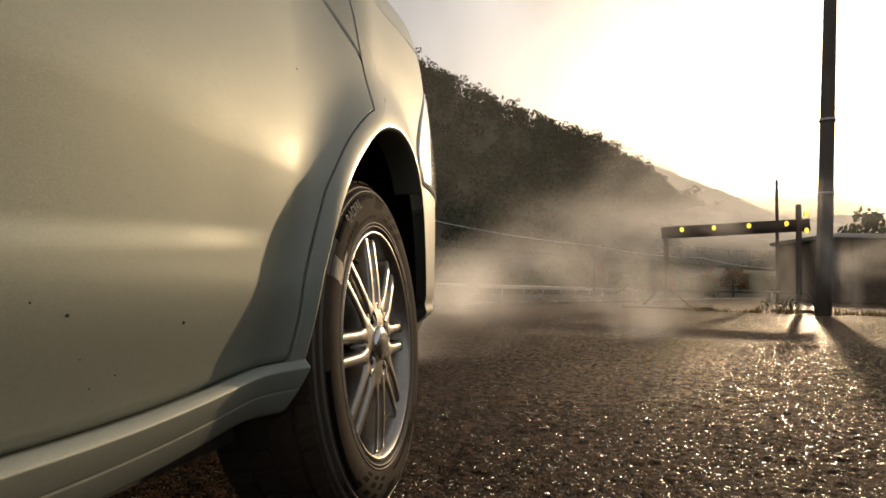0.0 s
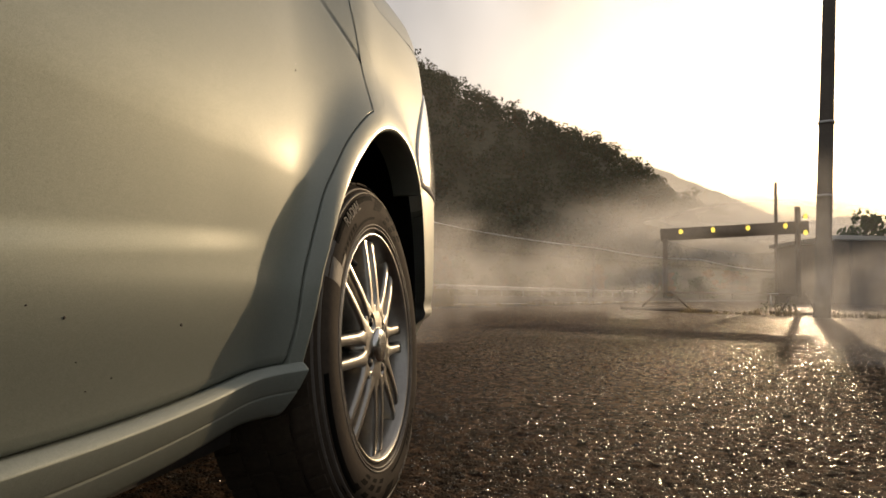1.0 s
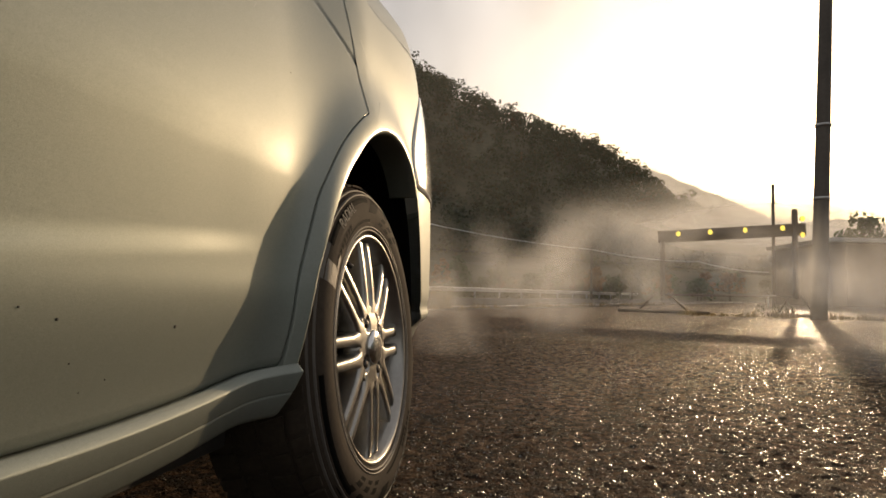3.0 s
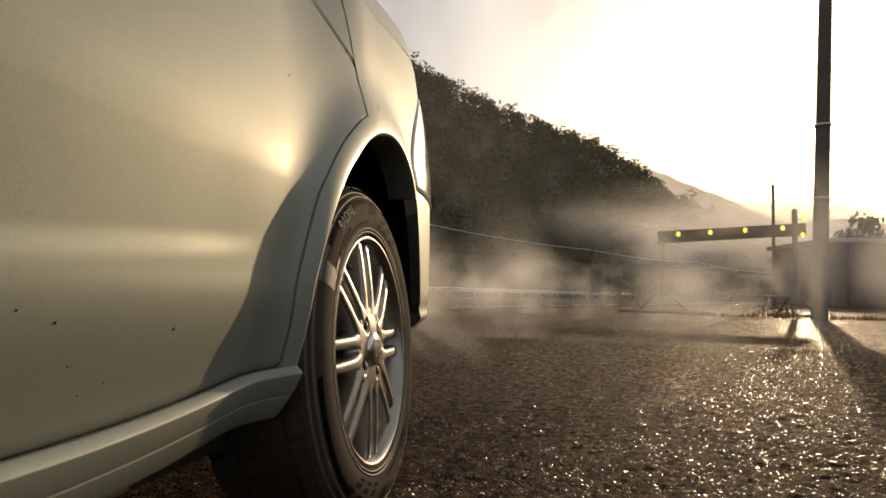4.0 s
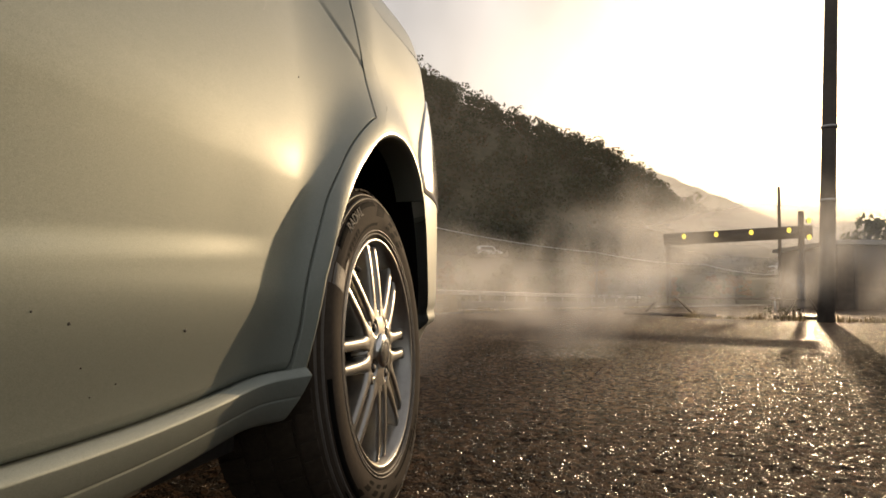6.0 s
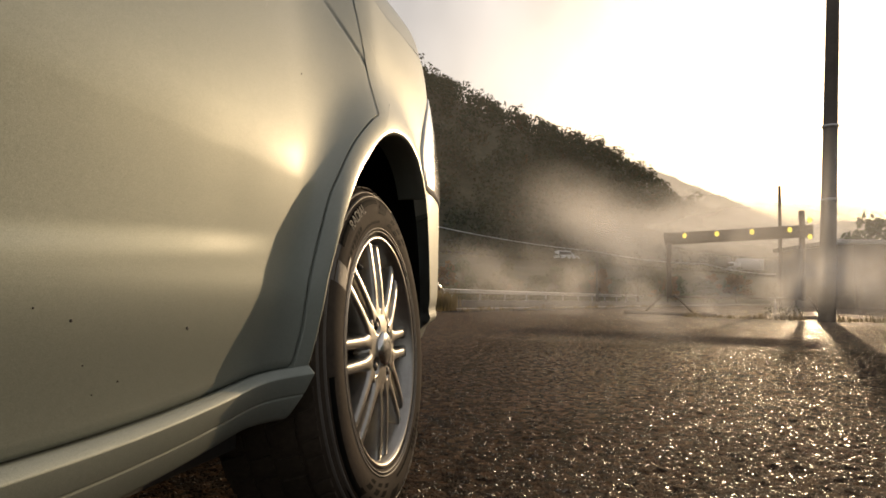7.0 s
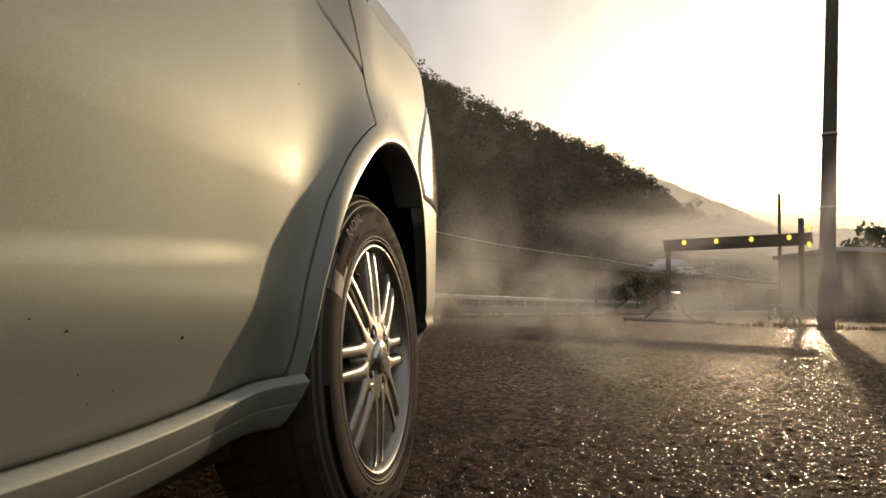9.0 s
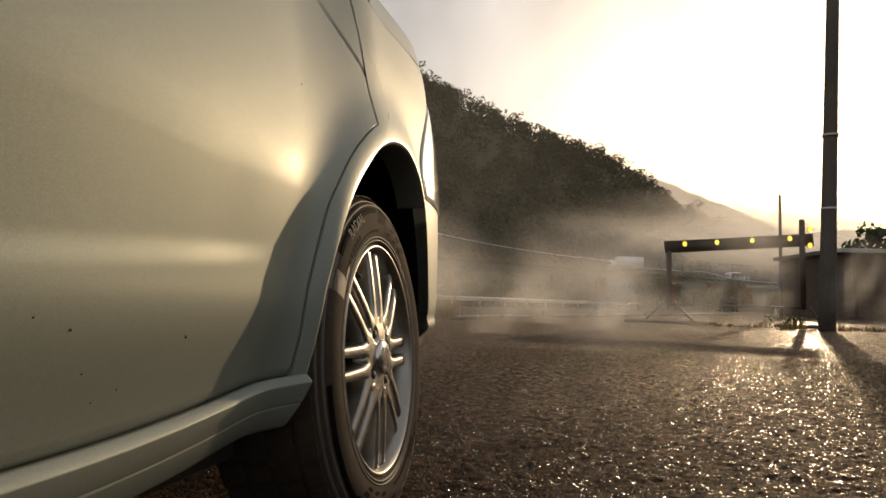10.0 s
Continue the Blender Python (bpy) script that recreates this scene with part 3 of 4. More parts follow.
    lathe(bm, [(-0.125, 0.002), (-0.125, 0.187)], 48)
    part("hub_back", bm, BLACK_PLASTIC, hub)
    return hub


def mirrored(src, parent):
    """The same panel on the car's other side."""
    me = src.data.copy()
    for v in me.vertices:
        v.co.x = -v.co.x
    me.flip_normals()
    ob = new(src.name.split(".")[0], me)
    ob.parent = parent
    return ob


def build_car():
    car = thing("car", pose(CAR_X, 0, 0), "silver-green metallic people carrier parked on the asphalt, dusty", "car")
    both = []
    # front door
    bm = bmesh.new()
    def door(u, v):
        z = 0.282 + 0.703 * v
        for _ in range(4):
            front = gap_y(min(max(z, 0.300), 0.984)) - 0.0010
            y = -0.12 + (front + 0.12) * (1 - (1 - u) ** 1.25)
            low = 0.282 + sill_rise(y)
            z = low + (0.985 - low) * v
        return Vector((door_x(y, z) - 0.004 * step(0.010, 0.0, z - low), y, z))
    grid(bm, 150, 150, door)
    rolled(bm)
    door_ob = part("front_door", bm, PAINT, car, "dusty silver-green door panel with specks and scratches")
    both.append(door_ob)
    # wing with the wheel flare
    OUT = smooth_line([(0.0, 0.8454, 0.2974), (0.06, 0.8546, 0.3572), (0.12, 0.8688, 0.4381), (0.18, 0.9125, 0.5513), (0.22, 0.9458, 0.6016), (0.27, 1.0018, 0.6655), (0.33, 1.0774, 0.7255), (0.38, 1.149, 0.7635), (0.41, 1.1856, 0.7889), (0.45, 1.1698, 0.836), (0.5, 1.1052, 0.9022), (0.56, 1.0606, 0.986), (0.63, 1.25, 0.992), (0.74, 1.42, 1.004), (0.83, 1.6, 1.002), (0.87, 1.601, 0.925), (0.91, 1.5, 0.8), (0.95, 1.4545, 0.7099), (1.0, 1.445, 0.655)])
    bm = bmesh.new()
    def wing(u, v):
        ay, az = arch(0.03 + 0.68 * u)
        by, bz = OUT(u)
        lip = 0.0
        if v < 0.12:  # the lip turned into the wheel house
            w = v / 0.12
            ang = (1 - w) * _m.pi / 2
            lip = 0.010 * (1 - _m.cos(ang)) + (0.03 * (1 - w) ** 6)
            out = 0.010 * _m.sin(ang)
            s = 0.0
            d = _m.hypot(by - ay, bz - az) or 1
            y, z = ay + (by - ay) / d * (0.010 - out), az + (bz - az) / d * (0.010 - out)
        else:
            d = _m.hypot(by - ay, bz - az) or 1
            s = 0.010 / d + (1 - 0.010 / d) * ((v - 0.12) / 0.88)
            y, z = ay + (by - ay) * s, az + (bz - az) * s
        return Vector((side_x(y, z) - lip, y, z))
    grid(bm, 160, 44, wing)
    rolled(bm, 0.025)
    both.append(part("front_wing", bm, PAINT, car, "silver-green wing with a bulging wheel flare"))
    # bumper: from the wheel opening round the nose, halved at the middle
    bm = bmesh.new()
    def bumper(u, v):
        z = 0.268 + 0.40 * v
        f = min(0.999, max(0.0, z - 0.27) / 0.459)
        ay = 1.205 + 0.33 * _m.sqrt(1 - f * f) + 0.04 * f * f - 0.5 * max(0.0, 0.30 - z)
        y = ay + (2.265 - ay) * (1 - (1 - u) ** 1.6)
        x = side_x(y, z)
        # a step that runs round the lower edge
        x += 0.010 * step(0.375, 0.360, z) * step(0.335, 0.35, z) - 0.006 * step(0.34, 0.33, z)
        return Vector((max(0.0, x) if u < 1 else 0.0, y - 0.03 * step(0.5, 0.7, z) * u, z))
    grid(bm, 70, 40, bumper)
    both.append(part("front_bumper", bm, PAINT, car, "rounded silver-green bumper"))
    # head lamp
    bm = bmesh.new()
    def lamp(u, v):
        z = 0.665 + 0.26 * v - 0.02 * u
        y0 = 1.447 + 0.155 * v * v - 0.01 * _m.sin(_m.pi * v)
        y = y0 + (2.10 - y0) * u
        return Vector((max(0.05, side_x(y, z) + 0.003), y, z))
    grid(bm, 30, 16, lamp)
    rolled(bm, 0.02)
    both.append(part("head_lamp", bm, LENS, car, "clear head lamp wrapping round the nose"))
    # sill
    bm = bmesh.new()
    sill_prof = [(-0.05, 0.278), (-0.006, 0.2805), (0.000, 0.2820), (0.002, 0.2818), (0.004, 0.2808), (0.0115, 0.2725), (0.0125, 0.2710), (0.0124, 0.2695), (0.0060, 0.2455), (0.0055, 0.2445),
                 (0.0030, 0.2432), (0.0040, 0.2415), (0.0036, 0.2395), (-0.008, 0.2150), (-0.012, 0.2105), (-0.018, 0.2080), (-0.09, 0.204)]
    def sill(u, v):
        k = min(len(sill_prof) - 1, int(round(v * (len(sill_prof) - 1))))
        dx, z = sill_prof[k]
        end = 0.866 - 0.18 * max(0.0, 0.272 - z)
        y = -1.08 + (end + 1.08) * (1 - (1 - u) ** 2.2)
        round_off = 0.010 * step(end - 0.006, end, y)
        return Vector((side_x(y, 0.30) + dx - round_off, y, z + sill_rise(y)))
    grid(bm, 160, len(sill_prof) - 1, sill, flip=True)
    both.append(part("side_sill", bm, PAINT, car, "silver-green sill moulding below the door"))
    bm = bmesh.new()
    box(bm, (HALF - 0.16, -1.08, 0.2), (HALF - 0.086, 0.82, 0.286))
    both.append(part("sill_core", bm, BLACK_PLASTIC, car))
    # rear door and rear quarter
    bm = bmesh.new()
    grid(bm, 30, 30, lambda u, v: Vector((door_x(-1.05 + 0.925 * u, 0.306 + 0.652 * v), -1.05 + 0.925 * u, 0.306 + 0.652 * v)))
    rolled(bm)
    both.append(part("rear_door", bm, PAINT, car))
    bm = bmesh.new()
    def quarter(u, v):
        y = -2.34 + 1.285 * u
        r = 0.36 ** 2 - (y + 1.5) ** 2
        low = max(0.25, 0.31 + _m.sqrt(r)) if r > 0 else 0.25
        z = low + (0.958 - low) * v
        return Vector((max(0, side_x(y, z, False)), y, z))
    grid(bm, 90, 30, quarter)
    both.append(part("rear_quarter", bm, PAINT, car))
    # bonnet half
    bm = bmesh.new()
    def bonnet(u, v):
        y = 1.16 + 1.05 * u
        zs = shoulder(min(y, 1.75)) - 0.35 * max(0.0, y - 1.75)
        xs = max(0.10, side_x(y, min(zs, 1.0), False) - 0.004)
        x = xs * (1 - v)
        rise = 0.072 * (1 - (1 - min(1.0, v / 0.045)) ** 2.2) + 0.05 * _m.sin(v * _m.pi / 2)
        rise *= 1 - step(1.5, 2.05, y) * 0.75
        return Vector((x, y, zs + 0.004 + rise))
    grid(bm, 50, 90, bonnet, flip=True)
    both.append(part("bonnet", bm, PAINT, car, "silver-green bonnet with a raised edge"))
    # cabin: glass and roof
    bm = bmesh.new()
    grid(bm, 12, 8, lambda u, v: Vector((0.70 - 0.10 * v, 0.97 - 2.9 * u - 0.75 * v * (1 - u) + 0.25 * v * u, 0.955 + 0.62 * v)).xyz)
    both.append(part("side_window", bm, GLASS_DARK, car, "dark tinted side glass"))
    bm = bmesh.new()
    grid(bm, 8, 8, lambda u, v: Vector((0.70 * (1 - u) * (1 - 0.14 * v), 1.02 - 0.78 * v, 1.05 + 0.53 * v)))
    both.append(part("windscreen", bm, GLASS_DARK, car))
    bm = bmesh.new()
    grid(bm, 10, 20, lambda u, v: Vector((0.61 * (1 - u ** 2), 0.28 - 2.35 * v, 1.57 + 0.06 * _m.sin(_m.pi * v) + 0.05 * u)), flip=True)
    both.append(part("roof", bm, PAINT, car))
    bm = bmesh.new()
    grid(bm, 8, 12, lambda u, v: Vector((0.78 * (1 - u), -2.34 + 0.28 * v, 0.25 + 1.32 * v)))
    both.append(part("tailgate", bm, PAINT, car))
    for ob in both:
        mirrored(ob, car)
    # wheel house, and black boxes added inside to keep the body dark
    bm = bmesh.new()
    def house(u, v):
        y, z = arch(u)
        y, z = 1.21 + (y - 1.21) * 1.03, 0.27 + (z - 0.27) * 1.03
        return Vector((HALF - 0.065 + 0.06 * step(0.15, 0.4, u) - 0.32 * v, y, z))
    grid(bm, 40, 4, house)
    box(bm, (HALF - 0.37, 0.86, 0.22), (HALF - 0.35, 1.60, 0.76))
    liner = part("wheel_house", bm, LINER, car, "black wheel house liner")
    mirrored(liner, car)
    bm = bmesh.new()
    box(bm, (-0.70, -2.2, 0.20), (0.70, 0.93, 0.95))
    box(bm, (-0.48, 0.93, 0.22), (0.48, 2.0, 0.93))
    part("floor_pan", bm, LINER, car)
    wheel = build_wheel(car, (-0.368 - CAR_X, 1.207, 0.308), 0.0, 4.5)
    for x, y, turn in ((-(-0.368 - CAR_X), 1.207, 180), (0.845, -1.5, 0), (-0.845, -1.5, 180)):
        other = copy_thing(wheel, Matrix.Translation((x, y, 0.317)) @ Matrix.Rotation(radians(turn), 4, "Z"))
    # specks of tar and chips on the door
    for y, z, r in ((0.455, 0.389, 0.0016), (0.415, 0.40, 0.0010), (0.62, 0.375, 0.0022), (0.60, 0.815, 0.0012), (0.86, 0.735, 0.0016), (0.38, 0.655, 0.0018),
                    (0.40, 0.345, 0.0010), (0.48, 0.35, 0.0009), (0.53, 0.33, 0.0010), (0.50, 0.322, 0.0008)):
        bm = bmesh.new()
        bmesh.ops.create_icosphere(bm, subdivisions=1, radius=1.0)
        for v in bm.verts:
            v.co = Vector((v.co.x * 0.0006, v.co.y * r * 1.3, v.co.z * r))
        ob = part("tar_speck", bm, BLACK_PLASTIC, car)
        ob.location = (door_x(y, z) + 0.0003, y, z)
    # fine scratches in the clear coat
    for y, z, length, turn in ((0.765, 0.800, 0.035, 58), (0.715, 0.842, 0.014, 55), (0.74, 0.765, 0.006, 80), (0.735, 0.75, 0.005, 85), (0.86, 0.745, 0.004, 20)):
        bm = bmesh.new()
        def line(u, v):
            a = radians(turn + 14 * (u - 0.5))
            yy, zz = y + (u - 0.5) * length * _m.cos(a), z + (u - 0.5) * length * _m.sin(a) + (v - 0.5) * 0.0007 * _m.sin(_m.pi * u)
            return Vector((door_x(yy, zz) + 0.0004, yy, zz))
        grid(bm, 10, 1, line)
        part("scratch", bm, LENS, car)
    return car


build_car()


# ---- pole, gate and verge of the car park ----
def build_pole():
    base = ahead(8.09, 13.6)
    pole = thing("utility_pole", Matrix.Translation(base), "tall weathered grey utility pole, slightly leaning", "utility pole")
    tip = (ahead(1, 0) * 0.40 + Vector((0, 0, 10.5)))
    bm = bmesh.new()
    tube(bm, [tip * (k / 12) - Vector((0, 0, 0.02)) for k in range(13)], 0.165, 24, 0.105)
    part("shaft", bm, POLE_GREY, pole)
    for z in (2.6, 4.2):
        bm = bmesh.new()
        p = tip * (z / 10.5)
        tube(bm, [p - Vector((0, 0, 0.03)), p + Vector((0, 0, 0.03))], 0.162, 24)
        part("band", bm, GALVANISED, pole)


build_pole()


def build_gate():
    """A frame with a top board, two posts and a low rail, on feet with slanting braces."""
    left, right = ahead(5.60, 16.0), ahead(8.55, 15.3)
    way = (right - left).normalized()
    cross = Vector((-way.y, way.x, 0))
    g = thing("gate_frame", Matrix.Identity(4), "dark steel gate frame with glowing amber discs on its top board", "gate")
    bm = bmesh.new()
    bar(bm, left + Vector((0, 0, 0.43)), left + Vector((0, 0, 1.80)), 0.11, 0.11, 0.012)
    part("post", bm, RUST_STEEL, g)
    bm = bmesh.new()
    bar(bm, right + Vector((0, 0, 0.43)), right + Vector((0, 0, 2.60)), 0.11, 0.11, 0.012)
    part("post", bm, RUST_STEEL, g)
    # board rising slightly to one end
    bm = bmesh.new()
    def board(z):
        return [left - way * 0.10 + Vector((0, 0, 1.755 + z)), right + way * 0.25 + Vector((0, 0, 1.96 + z))]
    a, b = board(0)[0], board(0)[1]
    m = Matrix.Translation(a) @ (b - a).to_track_quat("X", "Z").to_matrix().to_4x4()
    box(bm, (0, -0.03, 0), ((b - a).length, 0.03, 0.30), 0.008, m)
    part("board", bm, RUST_STEEL, g, "long flat dark top board")
    bm = bmesh.new()
    bar(bm, left + Vector((0, 0, 0.47)), right + Vector((0, 0, 0.47)), 0.06, 0.05, 0.006)
    part("low_rail", bm, RUST_STEEL, g)
    for base, lean, span in ((left, 0.0, 1.10), (right, 0.0, 0.62)):
        foot_way = (way * 0.96 - cross * 0.28).normalized()
        bm = bmesh.new()
        bar(bm, base - foot_way * span + Vector((0, 0, 0.04)), base + foot_way * span + Vector((0, 0, 0.04)), 0.06, 0.075, 0.01)
        part("foot", bm, WOOD_OLD, g, "weathered timber foot")
        for s in (-1, 1):
            bm = bmesh.new()
            bar(bm, base + foot_way * s * (0.56 if span > 1 else 0.36) + Vector((0, 0, 0.09)), base + foot_way * s * 0.13 + Vector((0, 0, 0.52)), 0.05, 0.05, 0.006)
            part("brace", bm, RUST_STEEL, g)
    spots = [a + (b - a).normalized() * d + Vector((0, 0, 0.205)) for d in (0.47, 1.22, 2.02, 2.86)]
    spots += [right + way * 0.16 + Vector((0, 0, 2.36)), right + way * 0.16 + Vector((0, 0, 1.97))]
    # round amber discs that glow by emission of their own
    for p in spots:
        holder = new("warning_lamp")
        holder.parent = g
        holder["label"] = "small amber disc, its glow set as emission"
        q = p - cross * 0.045
        holder.matrix_basis = Matrix.Translation(q) @ (-cross).to_track_quat("Z", "Y").to_matrix().to_4x4()
        bm = bmesh.new()
        bmesh.ops.create_uvsphere(bm, u_segments=20, v_segments=10, radius=0.052)
        for v in bm.verts:
            v.co = Vector((v.co.x, v.co.y * 1.25, v.co.z * 0.5))
        part("lamp_lens", bm, AMBER, holder)
        bm = bmesh.new()
        bmesh.ops.create_cone(bm, cap_ends=True, segments=20, radius1=0.06, radius2=0.06, depth=0.03)
        bmesh.ops.translate(bm, vec=(0, 0, -0.02), verts=bm.verts)
        part("lamp_body", bm, BLACK_PLASTIC, holder)
    return g


build_gate()


def blades(bm, centre, count, spread, height, rng):
    for _ in range(count):
        a, r = rng.uniform(0, 2 * _m.pi), spread * rng.random() ** 0.7
        p = centre + Vector((r * _m.cos(a), r * _m.sin(a), 0))
        h = height * rng.uniform(0.4, 1.0)
        w = 0.006 + 0.006 * rng.random()
        bend = Vector((rng.uniform(-1, 1), rng.uniform(-1, 1), 0)) * h * 0.45
        s = Vector((_m.cos(a + 1.3), _m.sin(a + 1.3), 0)) * w
        v0, v1 = bm.verts.new(p - s), bm.verts.new(p + s)
        mid = p + bend * 0.35 + Vector((0, 0, h * 0.6))
        v2, v3 = bm.verts.new(mid + s * 0.8), bm.verts.new(mid - s * 0.8)
        v4 = bm.verts.new(p + bend + Vector((0, 0, h)))
        bm.faces.new((v0, v1, v2, v3))
        bm.faces.new((v3, v2, v4))


def leaf_clump(bm, centre, size, count, rng, leaf=0.25):
    """Many small bent leaves or sprays scattered through a lumpy volume."""
    for _ in range(count):
        way = Vector((rng.gauss(0, 1), rng.gauss(0, 1), rng.gauss(0, 1))).normalized()
        p = centre + Vector((way.x * size.x, way.y * size.y, way.z * size.z)) * rng.uniform(0.6, 1.0)
        out = (way + Vector((rng.uniform(-1, 1), rng.uniform(-1, 1), rng.uniform(-0.6, 1)))).normalized()
        side = out.orthogonal().normalized()
        side = Matrix.Rotation(rng.uniform(0, 6.3), 3, out) @ side
        up = out.cross(side)
        s = leaf * rng.uniform(0.6, 1.4)
        a = bm.verts.new(p - side * s * 0.5)
        b = bm.verts.new(p + up * s * 0.35 + out * s * 0.15)
        c = bm.verts.new(p + side * s * 0.6)
        d = bm.verts.new(p - up * s * 0.35 + out * s * 0.15)
        bm.faces.new((a, b, c, d))


rng = random.Random(4)
bm = bmesh.new()
for k in range(70):
    s = rng.random()
    blades(bm, ahead(5.6 + 4.9 * s, 14.9 - 0.9 * s + rng.uniform(-0.25, 0.25)), 7, 0.16, 0.05 + 0.09 * rng.random(), rng)
for side, far, h in ((7.55, 14.3, 0.28), (7.75, 14.0, 0.32), (7.2, 14.6, 0.2), (8.5, 13.7, 0.2), (9.3, 13.9, 0.2), (6.0, 15.4, 0.22)):
    blades(bm, ahead(side, far), 26, 0.2, h, rng)
tagged(part("weeds", bm, DRY_GRASS, smooth=False), "dry weeds and grass along the edge by the pole", "weeds", kind="stuff")

rng = random.Random(5)
bm = bmesh.new()
for side, far in ((7.5, 14.15), (7.75, 14.25), (7.3, 14.4)):
    leaf_clump(bm, ahead(side, far, 0.20), Vector((0.16, 0.16, 0.15)), 34, rng, 0.05)
tagged(part("weed_clump", bm, SHRUB, smooth=False), "leafy weed clump growing at the foot of the pole", "weeds", kind="stuff")

# dark litter and weeds along the kerb
bm = bmesh.new()
def heap(u, v):
    a = 2 * _m.pi * u
    return ahead(3.35 + 0.52 * v * _m.cos(a), 21.2 + 0.25 * v * _m.sin(a), 0.02 + 0.12 * (1 - v ** 2) * (0.8 + 0.3 * _m.sin(3 * a)))
grid(bm, 24, 6, heap)
tagged(part("rubble_heap", bm, RUST_STEEL), "small dark heap of rubble at the kerb", "rubble")
rng = random.Random(6)
bm = bmesh.new()
for k in range(90):
    a = rng.uniform(9, 34)
    blades(bm, roadside(a, 7.75 + rng.uniform(-0.15, 0.5), 0.0), 10, 0.3, rng.uniform(0.05, 0.22), rng)
for k in range(5):
    blades(bm, roadside(12.6 + 0.1 * k, 8.3, 0), 60, 0.35, 0.65, rng)
tagged(part("kerb_weeds", bm, DRY_GRASS, smooth=False), "dry grass along the kerb", "weeds", kind="stuff")


# ---- guard rail across the road ----
def build_guard_rail():
    g = thing("guard_rail", Matrix.Identity(4), "galvanised steel guard rail on posts beyond the road", "guard rail")
    bm = bmesh.new()
    prof = [(0.0, 0.44), (-0.05, 0.48), (-0.05, 0.54), (0.0, 0.585), (-0.05, 0.63), (-0.05, 0.71), (-0.01, 0.755), (0.03, 0.75)]
    a0, a1 = 10, 330
    rows = [[bm.verts.new(roadside(a0 + (a1 - a0) * k / 80, 24.0 + dx, z)) for dx, z in prof] for k in range(81)]
    for p, q in zip(rows, rows[1:]):
        for j in range(len(prof) - 1):
            bm.faces.new((p[j], q[j], q[j + 1], p[j + 1]))
    part("beam", bm, GALVANISED, g)
    bm = bmesh.new()
    tube(bm, [(0, 0, -0.1), (0, 0, 0.72)], 0.07, 10)
    me_owner = part("post", bm, GALVANISED, g)
    me_owner.location = roadside(a0, 24.12)
    for k in range(1, 70):
        ob = new("post", me_owner.data)
        ob.parent = g
        ob.location = roadside(a0 + 4.0 * k, 24.12)


build_guard_rail()


# ---- hill, slopes and woods ----
def ridge(side):
    """Crest height of the wooded hill, falling towards the valley."""
    return max(0.0, 76 - 0.46 * side) * (1 - 0.88 * step(64, 120, side))


def land(side, far):
    """Height of the land beyond the road, by place to the right of the view and along it."""
    crest = ridge(side) + 5.0 * noise.noise(Vector((side * 0.018, far * 0.018, 2.0))) + 2.0 * noise.noise(Vector((side * 0.06, far * 0.05, 7.0)))
    z = crest * step(118, 262, far)
    z -= crest * 0.6 * step(270, 480, far)
    # the bank that carries the upper road
    z += (4.6 + 1.4 * step(60, -40, side)) * step(76, 92, far - 0.12 * side) * (1 - 0.0 * far)
    return z - 0.6


bm = bmesh.new()
grid(bm, 110, 80, lambda u, v: (lambda s, f: ahead(s, f, land(s, f)))(-260 + 620 * u, 62 + 430 * v), flip=False)
tagged(part("hillside", bm, SOIL), "steep wooded hillside falling to the valley", "hill", kind="structure")

rng = random.Random(11)
bm = bmesh.new()
for k in range(2600):
    side, far = rng.uniform(-150, 300), 128 + 150 * rng.random() ** 0.8
    if side < -60 and rng.random() < 0.5:
        continue
    z = land(side, far)
    h = rng.uniform(5.0, 8.5) if rng.random() < 0.9 else rng.uniform(8.5, 10.5)
    w = h * rng.uniform(0.34, 0.52)
    for j in range(3):
        off = Vector((rng.uniform(-0.5, 0.5) * w, rng.uniform(-0.5, 0.5) * w, h * (0.35 + 0.25 * j)))
        leaf_clump(bm, ahead(side, far, z) + off, Vector((w, w, h * 0.26)) * (1 - 0.18 * j), 38, rng, 0.85)
tagged(part("forest", bm, FOREST, smooth=False), "dense mixed autumn forest on the hillside", "forest", kind="stuff")

bm = bmesh.new()
def far_hill(u, v):
    side, far = -300 + 2600 * u, 1300 + 900 * v
    crest = 385 - 170 * step(400, 950, side) + 14 * noise.noise(Vector((side * 0.006, 0, 4)))
    return ahead(side, far, crest * _m.sin(_m.pi * min(1.0, v * 1.15) * 0.9) + 6 * noise.noise(Vector((side * 0.03, far * 0.03, 1))) - 3)
grid(bm, 120, 16, far_hill)
tagged(part("distant_hills", bm, FOREST), "far misty hills beyond the valley", "hills", kind="structure")


# the wooded hill on the valley's other side, mirrored in the car's paint
bm = bmesh.new()
def side_hill(u, v):
    turn, far = 21 + 110 * u, 150 + 260 * v
    a = radians(turn)
    crest = 20 * step(20, 23, turn) + 44 * step(22, 37, turn) + 5 * noise.noise(Vector((u * 14, 0, 9))) + 2 * noise.noise(Vector((u * 50, v * 9, 3)))
    return Vector((far * _m.sin(a), far * _m.cos(a), crest * step(0, 0.45, v) * (1 - 0.5 * step(0.5, 1, v)) - 0.6))
grid(bm, 160, 30, side_hill)
tagged(part("valley_hill", bm, FOREST), "dark wooded hill across the valley", "hill", kind="structure")


